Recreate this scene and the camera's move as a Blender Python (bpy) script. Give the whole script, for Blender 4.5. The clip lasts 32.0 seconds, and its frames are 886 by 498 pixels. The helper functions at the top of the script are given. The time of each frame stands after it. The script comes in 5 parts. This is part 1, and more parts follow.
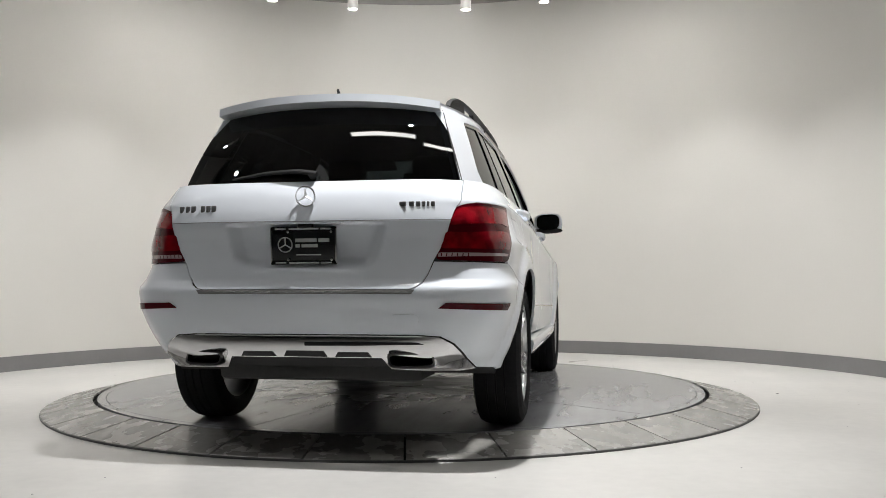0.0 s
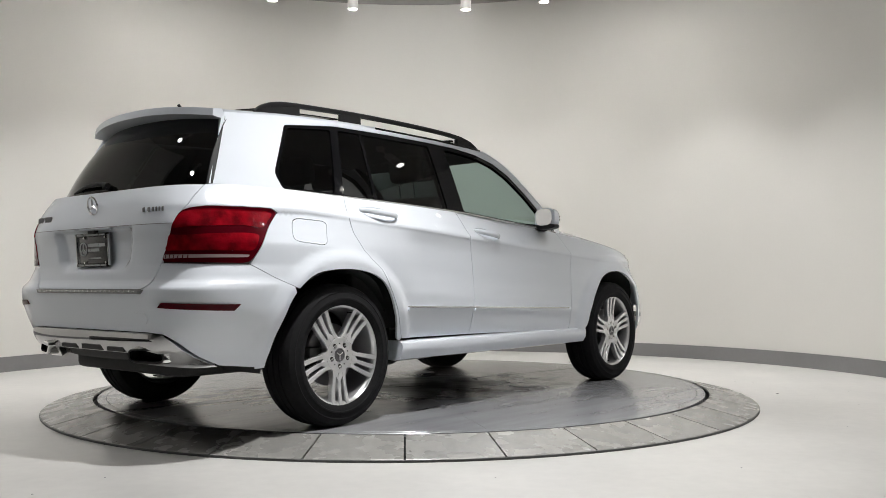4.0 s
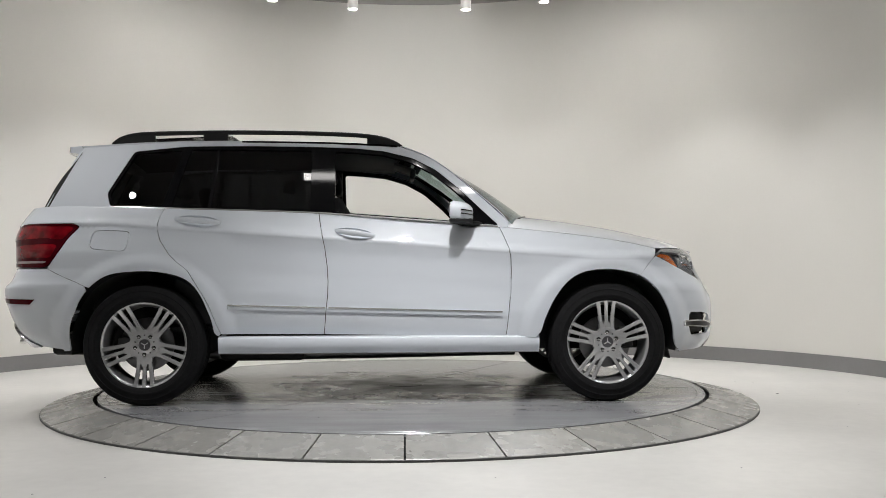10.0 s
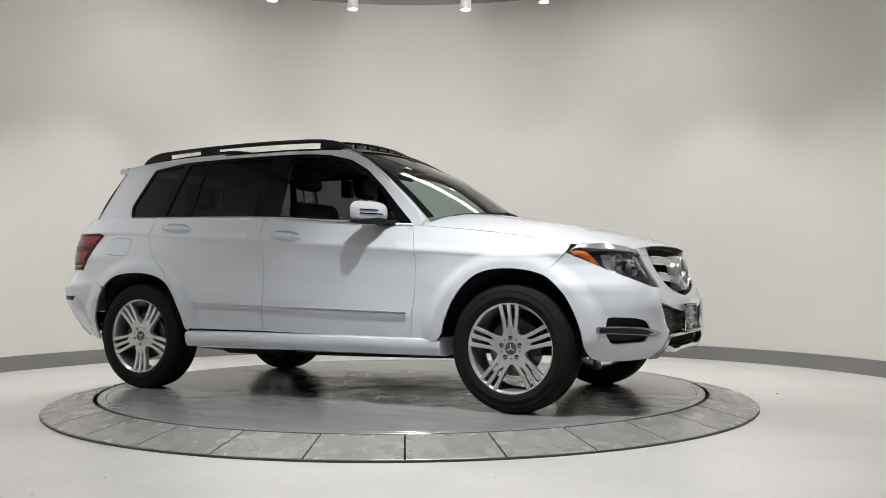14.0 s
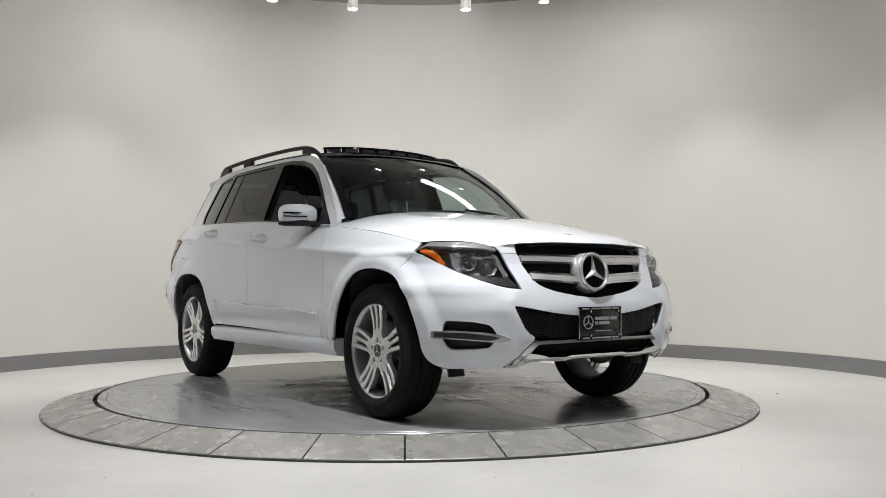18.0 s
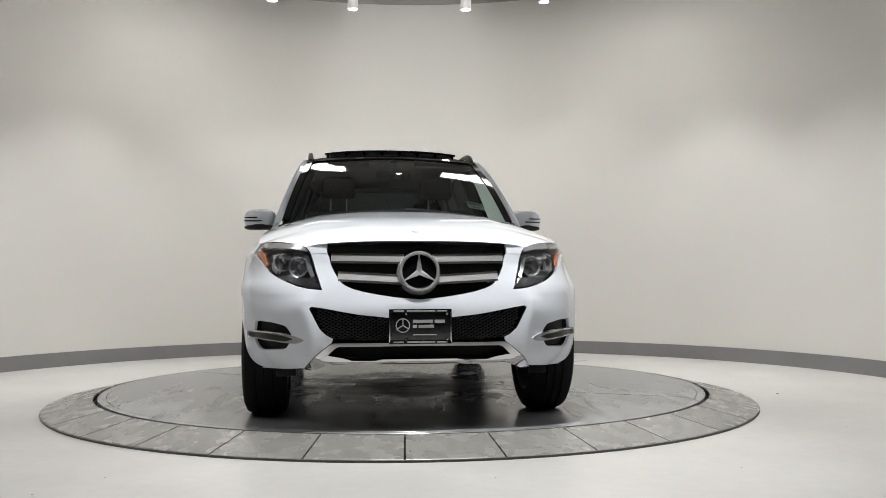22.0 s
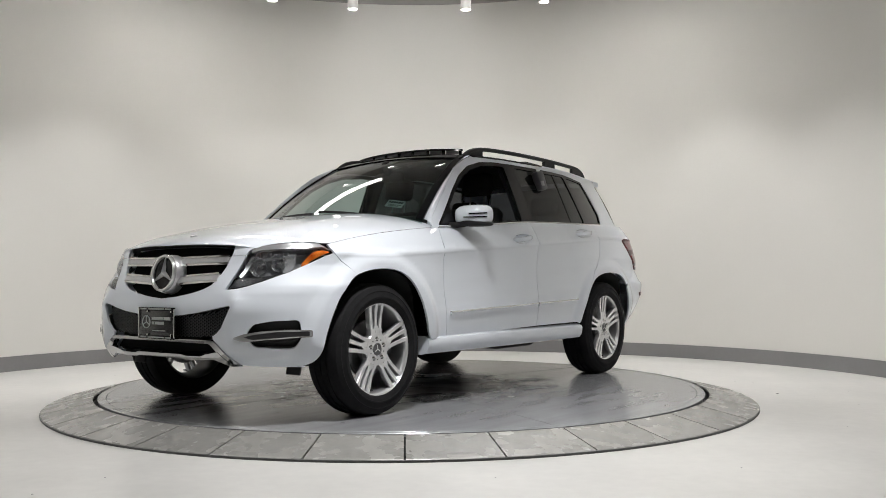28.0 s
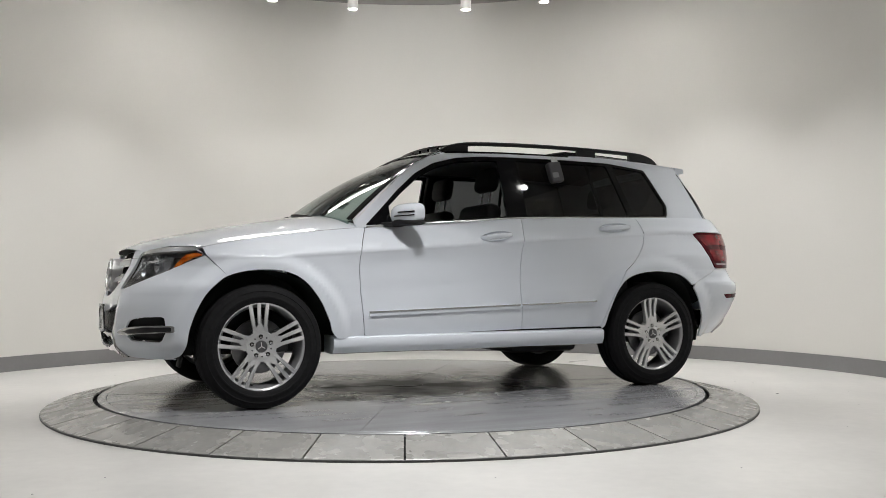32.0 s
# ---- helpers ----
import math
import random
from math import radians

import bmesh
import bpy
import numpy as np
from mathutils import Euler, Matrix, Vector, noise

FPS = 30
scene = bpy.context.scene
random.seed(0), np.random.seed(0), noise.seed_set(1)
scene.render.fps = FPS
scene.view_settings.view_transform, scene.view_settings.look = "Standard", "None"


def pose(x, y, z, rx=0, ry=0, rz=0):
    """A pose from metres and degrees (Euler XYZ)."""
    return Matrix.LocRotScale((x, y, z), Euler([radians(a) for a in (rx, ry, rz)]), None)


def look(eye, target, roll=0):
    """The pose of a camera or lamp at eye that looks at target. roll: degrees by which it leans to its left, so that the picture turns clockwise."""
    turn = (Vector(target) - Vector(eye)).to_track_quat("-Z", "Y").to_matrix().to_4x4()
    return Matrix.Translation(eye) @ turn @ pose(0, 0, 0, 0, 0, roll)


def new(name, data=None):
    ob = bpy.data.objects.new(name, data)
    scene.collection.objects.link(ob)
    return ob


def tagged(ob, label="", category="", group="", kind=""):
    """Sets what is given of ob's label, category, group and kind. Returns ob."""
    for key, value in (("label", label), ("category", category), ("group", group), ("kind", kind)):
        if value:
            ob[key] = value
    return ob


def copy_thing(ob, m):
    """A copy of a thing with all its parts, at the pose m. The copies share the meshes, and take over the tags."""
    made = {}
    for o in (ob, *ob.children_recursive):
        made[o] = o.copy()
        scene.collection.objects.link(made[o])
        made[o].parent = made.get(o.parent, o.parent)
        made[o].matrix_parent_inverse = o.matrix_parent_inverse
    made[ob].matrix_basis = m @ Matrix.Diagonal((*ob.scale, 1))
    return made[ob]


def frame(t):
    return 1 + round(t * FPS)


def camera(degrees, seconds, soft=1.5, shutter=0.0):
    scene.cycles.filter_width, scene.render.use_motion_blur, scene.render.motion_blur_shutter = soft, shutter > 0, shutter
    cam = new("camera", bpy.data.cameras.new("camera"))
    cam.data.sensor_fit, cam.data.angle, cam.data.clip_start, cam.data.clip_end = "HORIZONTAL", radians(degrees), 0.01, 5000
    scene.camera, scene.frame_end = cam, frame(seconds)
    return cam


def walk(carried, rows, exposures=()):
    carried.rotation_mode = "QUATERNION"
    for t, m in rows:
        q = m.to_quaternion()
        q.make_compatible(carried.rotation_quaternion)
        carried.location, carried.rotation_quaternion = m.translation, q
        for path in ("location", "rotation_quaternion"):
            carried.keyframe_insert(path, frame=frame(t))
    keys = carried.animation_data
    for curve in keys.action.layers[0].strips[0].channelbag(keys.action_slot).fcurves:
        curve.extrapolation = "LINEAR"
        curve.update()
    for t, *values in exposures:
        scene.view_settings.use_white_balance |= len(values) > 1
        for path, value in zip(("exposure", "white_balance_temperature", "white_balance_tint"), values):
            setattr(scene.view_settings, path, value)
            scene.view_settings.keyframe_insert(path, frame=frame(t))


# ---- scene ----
cam = camera(52.27, 32.0, soft=.8)
EYE = Matrix.Translation((0, -6.3734, .729)) @ Euler((radians(92.0147), 0, radians(-2.3907))).to_matrix().to_4x4() @ pose(0, 0, 0, 0, 0, -.17)
walk(cam, [(0, EYE), (32.0, EYE)], exposures=[(0, -.26), (3, -.30), (6, -.34), (32.0, -.34)])

# The table's turn in degrees, second by second.
TURN = [(0, 77.2), (1, 69.85), (2, 62.55), (3, 55.2), (3.5, 51.5), (5.5, 36.6), (6, 32.8), (7, 25.1), (8, 17.25), (9, 9.15), (10, .95), (11, -6.9),
        (12, -14.5), (13, -22.1), (14, -29.6), (14.5, -33.25), (16.5, -47.0), (17, -50.35), (18, -57.15), (19, -64.0), (20, -71.0), (21, -78.15),
        (22, -85.25), (23, -92.35), (24, -99.65), (25, -107.05), (25.5, -110.7), (27.5, -125.1), (28, -128.7), (29, -135.95), (30, -143.3),
        (31, -150.45), (32, -157.5)]
FLOOR_Z, WALL_R, WALL_Y, CEIL_Z = -.076, 4.03, .05, 3.95

# ---- light ----
world = bpy.data.worlds.new("world")
scene.world = world
world.use_nodes = True
world.node_tree.nodes["Background"].inputs[0].default_value = (.5, .5, .5, 1)
world.node_tree.nodes["Background"].inputs[1].default_value = .1


def spot(name, at, to, watts, angle, blend=.6, size=.05, tint=(1, .99, .98)):
    data = bpy.data.lights.new(name, "SPOT")
    data.energy, data.spot_size, data.spot_blend, data.shadow_soft_size, data.color = watts, radians(angle), blend, size, tint
    ob = new(name, data)
    ob.matrix_world = look(at, to)
    return ob


# the ring of ceiling spots, and one added inside it
LAMP_Z = 3.55
# angle round the table from straight ahead, distance from its middle, where it points (distance, height), cone, watts
LAMPS = [(-26.4, 3, 3.45, .1, 92, 78), (-10.4, 3, 3.45, .1, 92, 72), (12.2, 3, 3.45, .1, 92, 74), (28, 3, 3.45, .1, 92, 78),
         (-52, 3, 3.40, 0, 78, 176), (52, 3, 3.40, 0, 82, 168), (-72, 3, 3.30, 0, 76, 165), (72, 3, 3.30, 0, 76, 175),
         # the spots at 114.5 and 132.5 are assumed, added to mirror the left side
         (-92, 2.95, 3.2, 0, 84, 115), (92, 2.95, 3.2, 0, 84, 140), (-116, 3.2, 2.9, 0, 92, 92), (114.5, 3.24, 2.9, 0, 92, 100),
         # the last spot is unseen, added to brighten the upper middle of the wall
         (-131, 4.2, 2.2, .4, 76, 95), (132.5, 4.1, 2.2, .4, 76, 90), (174.5, 2.40, 2.45, 0, 84, 680), (1, 1.6, 4.1, 3.25, 70, 92)]
for a, r, tr, tz, cone, watts in LAMPS:
    p = Vector((math.sin(radians(a)), math.cos(radians(a)), 0))
    spot("spot_light", p * r + Vector((0, 0, LAMP_Z - .02)), p * tr + Vector((0, WALL_Y, tz)), watts, cone, 1.0, .22 if r < 2 else .05)

# ---- materials ----
def mat(name, colour, rough=.5, metal=0.0, coat=0.0, grain=0.0, scale=40.0, stain=0.0, stain_scale=3.0, bump=0.0, ior=1.5, emit=0.0, random_tone=0.0):
    m = bpy.data.materials.new(name)
    m.use_nodes = True
    nt = m.node_tree
    b = nt.nodes["Principled BSDF"]
    b.inputs["Base Color"].default_value = (*colour, 1)
    b.inputs["Roughness"].default_value, b.inputs["Metallic"].default_value, b.inputs["IOR"].default_value = rough, metal, ior
    b.inputs["Coat Weight"].default_value, b.inputs["Coat Roughness"].default_value = coat, .03
    if emit:
        b.inputs["Emission Color"].default_value, b.inputs["Emission Strength"].default_value = (*colour, 1), emit
    if grain or stain or bump or random_tone:
        geo = nt.nodes.new("ShaderNodeTexCoord")
        place = geo.outputs["Object"]
        if random_tone:
            own, far, add = (nt.nodes.new("ShaderNode" + k) for k in ("ObjectInfo", "Math", "VectorMath"))
            far.operation, far.inputs[1].default_value = "MULTIPLY", 60
            nt.links.new(own.outputs["Random"], far.inputs[0])
            nt.links.new(place, add.inputs[0])
            nt.links.new(far.outputs[0], add.inputs[1])
            place = add.outputs[0]
        def noise_node(sc, detail):
            n = nt.nodes.new("ShaderNodeTexNoise")
            n.inputs["Scale"].default_value, n.inputs["Detail"].default_value = sc, detail
            nt.links.new(place, n.inputs["Vector"])
            return n
        fine, broad = noise_node(scale, 6), noise_node(stain_scale, 8)
        def ranged(sock, lo, hi):
            r = nt.nodes.new("ShaderNodeMapRange")
            r.inputs["From Min"].default_value, r.inputs["From Max"].default_value = .2, .8
            r.inputs["To Min"].default_value, r.inputs["To Max"].default_value = lo, hi
            nt.links.new(sock, r.inputs["Value"])
            return r.outputs["Result"]
        def times(a, c):
            n = nt.nodes.new("ShaderNodeMath")
            n.operation = "MULTIPLY"
            nt.links.new(a, n.inputs[0])
            nt.links.new(c, n.inputs[1])
            return n.outputs[0]
        val = times(ranged(fine.outputs["Fac"], 1 - grain, 1 + grain), ranged(broad.outputs["Fac"], 1 - stain, 1 + stain))
        if random_tone:
            info = nt.nodes.new("ShaderNodeObjectInfo")
            r = nt.nodes.new("ShaderNodeMapRange")
            r.inputs["To Min"].default_value, r.inputs["To Max"].default_value = 1 - random_tone, 1 + random_tone
            nt.links.new(info.outputs["Random"], r.inputs["Value"])
            val = times(val, r.outputs["Result"])
        hsv = nt.nodes.new("ShaderNodeHueSaturation")
        hsv.inputs["Color"].default_value = (*colour, 1)
        nt.links.new(val, hsv.inputs["Value"])
        nt.links.new(hsv.outputs["Color"], b.inputs["Base Color"])
        if stain:
            rr = ranged(broad.outputs["Fac"], max(.02, rough * (1 - stain)), min(1, rough * (1 + stain)))
            nt.links.new(rr, b.inputs["Roughness"])
        if bump:
            bn = nt.nodes.new("ShaderNodeBump")
            bn.inputs["Strength"].default_value, bn.inputs["Distance"].default_value = bump, .004
            nt.links.new(fine.outputs["Fac"], bn.inputs["Height"])
            nt.links.new(bn.outputs["Normal"], b.inputs["Normal"])
    return m


def glass(name, tint, gain=1.0):
    """Thin pane: what lies behind, tinted, under a mirror gloss that grows towards grazing views."""
    m = bpy.data.materials.new(name)
    m.use_nodes = True
    nt = m.node_tree
    nt.nodes.clear()
    out, mix, clear, gloss, lw, power, scale = (nt.nodes.new("ShaderNode" + k) for k in ("OutputMaterial", "MixShader", "BsdfTransparent", "BsdfGlossy", "LayerWeight", "Math", "MapRange"))
    clear.inputs["Color"].default_value, gloss.inputs["Roughness"].default_value, lw.inputs["Blend"].default_value = (*tint, 1), .0, .5
    power.operation = "POWER"
    power.inputs[1].default_value = 5.0
    scale.inputs["To Min"].default_value, scale.inputs["To Max"].default_value = .05 * gain, 1.0
    nt.links.new(lw.outputs["Facing"], power.inputs[0])
    nt.links.new(power.outputs[0], scale.inputs["Value"])
    nt.links.new(scale.outputs[0], mix.inputs[0])
    nt.links.new(clear.outputs[0], mix.inputs[1])
    nt.links.new(gloss.outputs[0], mix.inputs[2])
    nt.links.new(mix.outputs[0], out.inputs[0])
    return m


WALL = mat("wall_paint", (.76, .745, .71), .75, grain=.01, scale=60, stain=.025, stain_scale=.8, bump=.05)
BASE = mat("baseboard_vinyl", (.23, .225, .23), .5, grain=.03, scale=30, stain=.08)
FLOORM = mat("sealed_concrete", (.61, .60, .58), .30, grain=.05, scale=14, stain=.13, stain_scale=1.4, bump=.03)
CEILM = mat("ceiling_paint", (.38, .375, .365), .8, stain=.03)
BACKM = mat("back_room_paint", (.26, .26, .255), .8, stain=.1)
TILEM = mat("ring_tile", (.27, .265, .25), .27, grain=.13, scale=34, stain=.12, stain_scale=9, bump=.12, random_tone=.09, ior=1.8)
DISCM = mat("disc_coating", (.27, .274, .288), .20, grain=.05, scale=50, stain=.10, stain_scale=2.6, bump=.006, ior=1.8)


def oil_stains(m):
    """Dark worn patches on the disc, thickest round the hub."""
    nt = m.node_tree
    b = nt.nodes["Principled BSDF"]
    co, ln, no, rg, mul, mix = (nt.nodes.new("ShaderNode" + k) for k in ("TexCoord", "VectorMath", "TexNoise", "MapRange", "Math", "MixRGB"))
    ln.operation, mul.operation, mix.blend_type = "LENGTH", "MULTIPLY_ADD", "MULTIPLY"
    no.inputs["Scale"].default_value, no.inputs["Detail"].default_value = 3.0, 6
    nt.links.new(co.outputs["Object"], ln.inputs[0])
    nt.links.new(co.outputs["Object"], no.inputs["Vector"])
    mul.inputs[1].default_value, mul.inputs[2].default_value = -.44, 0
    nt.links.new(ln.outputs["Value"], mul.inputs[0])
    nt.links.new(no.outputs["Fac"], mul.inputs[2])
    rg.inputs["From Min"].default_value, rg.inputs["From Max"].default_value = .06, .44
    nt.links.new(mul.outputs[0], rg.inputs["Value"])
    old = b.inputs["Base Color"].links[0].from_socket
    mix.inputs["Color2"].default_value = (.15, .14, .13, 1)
    mp, st, sr, tone = (nt.nodes.new("ShaderNode" + k) for k in ("Mapping", "TexNoise", "MapRange", "HueSaturation"))
    mp.inputs["Scale"].default_value, mp.inputs["Rotation"].default_value = (.9, 5.5, 1), (0, 0, .5)
    st.inputs["Scale"].default_value, st.inputs["Detail"].default_value = 1.6, 5
    sr.inputs["From Min"].default_value, sr.inputs["From Max"].default_value, sr.inputs["To Min"].default_value, sr.inputs["To Max"].default_value = .3, .7, .86, 1.1
    nt.links.new(co.outputs["Object"], mp.inputs["Vector"])
    nt.links.new(mp.outputs[0], st.inputs["Vector"])
    nt.links.new(st.outputs["Fac"], sr.inputs["Value"])
    nt.links.new(sr.outputs[0], tone.inputs["Value"])
    nt.links.new(old, tone.inputs["Color"])
    old = tone.outputs["Color"]
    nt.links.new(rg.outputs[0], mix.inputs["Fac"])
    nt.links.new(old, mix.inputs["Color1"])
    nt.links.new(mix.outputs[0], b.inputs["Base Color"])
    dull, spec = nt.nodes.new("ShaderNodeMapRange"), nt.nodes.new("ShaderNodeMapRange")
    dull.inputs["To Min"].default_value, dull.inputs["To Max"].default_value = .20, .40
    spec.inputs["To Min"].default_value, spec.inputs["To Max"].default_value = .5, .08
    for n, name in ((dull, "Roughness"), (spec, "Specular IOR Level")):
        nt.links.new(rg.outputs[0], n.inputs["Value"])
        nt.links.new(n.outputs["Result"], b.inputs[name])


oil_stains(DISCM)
BANDM = mat("edge_rubber", (.07, .07, .07), .6, grain=.2, stain=.2)
GAP = mat("dark_gap", (.009, .009, .009), .8, ior=1.15)
PAINT = mat("white_paint", (.75, .79, .85), .38, coat=1.0, grain=.004, scale=300, ior=1.45)
PAINT.node_tree.nodes["Principled BSDF"].inputs["Specular IOR Level"].default_value = .25
BLACK = mat("black_plastic", (.017, .017, .018), .55, grain=.15, scale=300, bump=.1, ior=1.36)
GLOSSB = mat("gloss_black", (.005, .005, .006), .06, ior=1.33)
CHROME = mat("chrome", (.78, .78, .78), .09, metal=1.0)
SKIDM = mat("skid_chrome", (.56, .56, .565), .07, metal=1.0)
SATIN = mat("satin_metal", (.66, .66, .67), .28, metal=.6, grain=.03, scale=90)
BRIGHT = mat("bright_trim", (.80, .80, .80), .16, metal=.7)
ALLOY = mat("alloy_paint", (.76, .765, .775), .22, metal=.6, coat=.5, grain=.02, scale=200)
RUBBER = mat("tyre_rubber", (.011, .011, .012), .8, grain=.2, scale=60, stain=.25, stain_scale=9, bump=.1, ior=1.28)
RED = mat("red_lens", (.27, .003, .010), .14, coat=.5, ior=1.35)
DARKRED = mat("dark_red_lens", (.070, .001, .005), .22, coat=.12, ior=1.25)


def mosaic(m, dark, light, scale):
    """Moulded lens cells: a relief of small facets over a soft change from dark to light."""
    nt = m.node_tree
    b = nt.nodes["Principled BSDF"]
    co, vo, no, ramp, bn = (nt.nodes.new("ShaderNode" + k) for k in ("TexCoord", "TexVoronoi", "TexNoise", "MixRGB", "Bump"))
    vo.inputs["Scale"].default_value, no.inputs["Scale"].default_value, no.inputs["Detail"].default_value = scale, 14, 4
    rg = nt.nodes.new("ShaderNodeMapRange")
    rg.inputs["From Min"].default_value, rg.inputs["From Max"].default_value = .35, .65
    nt.links.new(co.outputs["Object"], vo.inputs["Vector"])
    nt.links.new(co.outputs["Object"], no.inputs["Vector"])
    nt.links.new(no.outputs["Fac"], rg.inputs["Value"])
    nt.links.new(rg.outputs[0], ramp.inputs["Fac"])
    ramp.inputs["Color1"].default_value, ramp.inputs["Color2"].default_value = (*dark, 1), (*light, 1)
    nt.links.new(ramp.outputs[0], b.inputs["Base Color"])
    bn.inputs["Strength"].default_value, bn.inputs["Distance"].default_value = .14, .003
    nt.links.new(vo.outputs["Distance"], bn.inputs["Height"])
    nt.links.new(bn.outputs["Normal"], b.inputs["Normal"])


mosaic(RED, (.10, .001, .004), (.29, .003, .010), 120)
AMBER = mat("amber_lens", (.75, .17, .02), .12, coat=1.0)
MILK = mat("clear_reflector", (.42, .33, .33), .15, coat=1.0)
mosaic(AMBER, (.45, .07, .01), (.85, .24, .03), 120)
REFLECT = mat("lamp_reflector", (.78, .79, .81), .16, metal=.8)
LAMPDARK = mat("lamp_inner", (.52, .525, .54), .20, metal=.6)
CLEAR = glass("clear_glass", (.86, .91, .88))
SCREEN = glass("screen_glass", (.36, .46, .44), 1.2)
LENS = glass("lens_glass", (.90, .91, .92))
TINT = glass("tinted_glass", (.075, .080, .084))
DARKTINT = glass("dark_tinted_glass", (.035, .038, .042))
LEATHER = mat("black_leather", (.018, .018, .019), .75, grain=.2, scale=120, bump=.2, ior=1.3)
TRIM = mat("dark_trim", (.022, .022, .023), .8, grain=.15, scale=80)
HEADLINER = mat("grey_headliner", (.07, .07, .068), .9, grain=.05, scale=200)
PLATEM = mat("plate_black", (.015, .016, .018), .25, coat=.5)
WHITEBAR = mat("print_white", (.42, .43, .43), .5)
PAPER = mat("white_paper", (.78, .78, .76), .6)
GREYBOX = mat("grey_plastic", (.22, .22, .23), .5, grain=.05)
KEYBOX = mat("dark_grey_plastic", (.075, .075, .08), .5, grain=.1)
LAMPW = mat("lamp_white", (.75, .74, .72), .45)
GLOW = mat("lamp_glow", (1, .96, .9), .5, emit=30)
TUBE = mat("tube_glow", (1, .98, .95), .5, emit=26)
MIRROR = mat("mirror_glass", (.75, .76, .78), .02, metal=1.0)
DISCBRAKE = mat("brake_steel", (.17, .17, .175), .35, metal=.9, grain=.1)
MESHM = mat("mesh_plastic", (.016, .016, .018), .35)
DULL = mat("dull_silver", (.22, .22, .225), .35, metal=.5, grain=.04)
UNDER = mat("underbody", (.02, .02, .02), .7, grain=.2)

from mathutils import geometry

# ---- building helpers ----
def part(name, bm, material, parent=None, label="", smooth=True, angle=40):
    """Links a bmesh as one mesh object under a thing or a part."""
    me = bpy.data.meshes.new(name)
    bmesh.ops.recalc_face_normals(bm, faces=bm.faces)
    bm.to_mesh(me)
    bm.free()
    me.materials.append(material)
    if smooth:
        me.shade_smooth()
        me.set_sharp_from_angle(angle=radians(angle))
    ob = new(name, me)
    ob.parent = parent
    if label:
        tagged(ob, label)
    return ob


def thing(name, label, category, group="", kind=""):
    return tagged(new(name), label, category, group, kind)


def add_box(bm, size, m=None, bevel=0.0, seg=2):
    r = bmesh.ops.create_cube(bm, size=1)
    vs = r["verts"]
    bmesh.ops.scale(bm, vec=size, verts=vs)
    if bevel:
        es = list({e for v in vs for e in v.link_edges})
        out = bmesh.ops.bevel(bm, geom=es, offset=bevel, segments=seg, profile=.5, affect="EDGES")
        vs = list({v for f in out["faces"] for v in f.verts} | {v for v in vs if v.is_valid})
    if m is not None:
        bmesh.ops.transform(bm, matrix=m, verts=vs)
    return vs


def box(size, m=None, bevel=0.0, seg=2):
    bm = bmesh.new()
    add_box(bm, size, m, bevel, seg)
    return bm


def lathe(bm, profile, m=Matrix(), n=48):
    """Turns the profile (radius, height) round the z axis."""
    rings = []
    for r, h in profile:
        rings.append([bm.verts.new(m @ Vector((r * math.cos(2 * math.pi * i / n), r * math.sin(2 * math.pi * i / n), h))) for i in range(n)])
    for a, b in zip(rings, rings[1:]):
        for i in range(n):
            bm.faces.new((a[i], a[(i + 1) % n], b[(i + 1) % n], b[i]))
    return rings


def cap(bm, ring):
    bm.faces.new(ring)


def loft(bm, rings, close=True, caps=True):
    """Skins a list of rings of points with the same count."""
    vs = [[bm.verts.new(p) for p in r] for r in rings]
    n = len(vs[0])
    for a, b in zip(vs, vs[1:]):
        for i in range(n if close else n - 1):
            bm.faces.new((a[i], a[(i + 1) % n], b[(i + 1) % n], b[i]))
    if caps and close:
        bm.faces.new(vs[0])
        bm.faces.new(vs[-1])
    return vs


def smooth_path(pts, per=6):
    """Catmull-Rom through the points."""
    pts = [Vector(p) for p in pts]
    out = []
    for i in range(len(pts) - 1):
        a, b, c, d = pts[max(i - 1, 0)], pts[i], pts[i + 1], pts[min(i + 2, len(pts) - 1)]
        for k in range(per):
            q = k / per
            out.append(.5 * (2 * b + (c - a) * q + (2 * a - 5 * b + 4 * c - d) * q * q + (3 * b - a - 3 * c + d) * q ** 3))
    out.append(pts[-1])
    return out


def sweep(bm, path, section, up=Vector((0, 0, 1)), scale=None):
    """Sweeps a closed section [(side, up)] along a path."""
    rings = []
    for i, p in enumerate(path):
        d = (path[min(i + 1, len(path) - 1)] - path[max(i - 1, 0)]).normalized()
        side = d.cross(up).normalized()
        u = side.cross(d)
        k = scale(i / (len(path) - 1)) if scale else 1
        rings.append([p + side * a * k + u * b * k for a, b in section])
    return loft(bm, rings)


def oval(a, b, n=10, power=2.0):
    out = []
    for i in range(n):
        c, s = math.cos(2 * math.pi * i / n), math.sin(2 * math.pi * i / n)
        r = (abs(c) ** power + abs(s) ** power) ** (-1 / power)
        out.append((a * c * r, b * s * r))
    return out


def fillet(poly, r, seg=4):
    """Rounds the corners of a flat polygon."""
    out, n = [], len(poly)
    for i in range(n):
        a, b, c = (Vector(poly[j % n]).to_2d() for j in (i - 1, i, i + 1))
        u, v = a - b, c - b
        k = min(r, u.length * .45, v.length * .45)
        p, q = b + u.normalized() * k, b + v.normalized() * k
        for j in range(seg + 1):
            t = j / seg
            w = p * (1 - t) ** 2 + b * 2 * t * (1 - t) + q * t * t
            out.append((w.x, w.y))
    return out


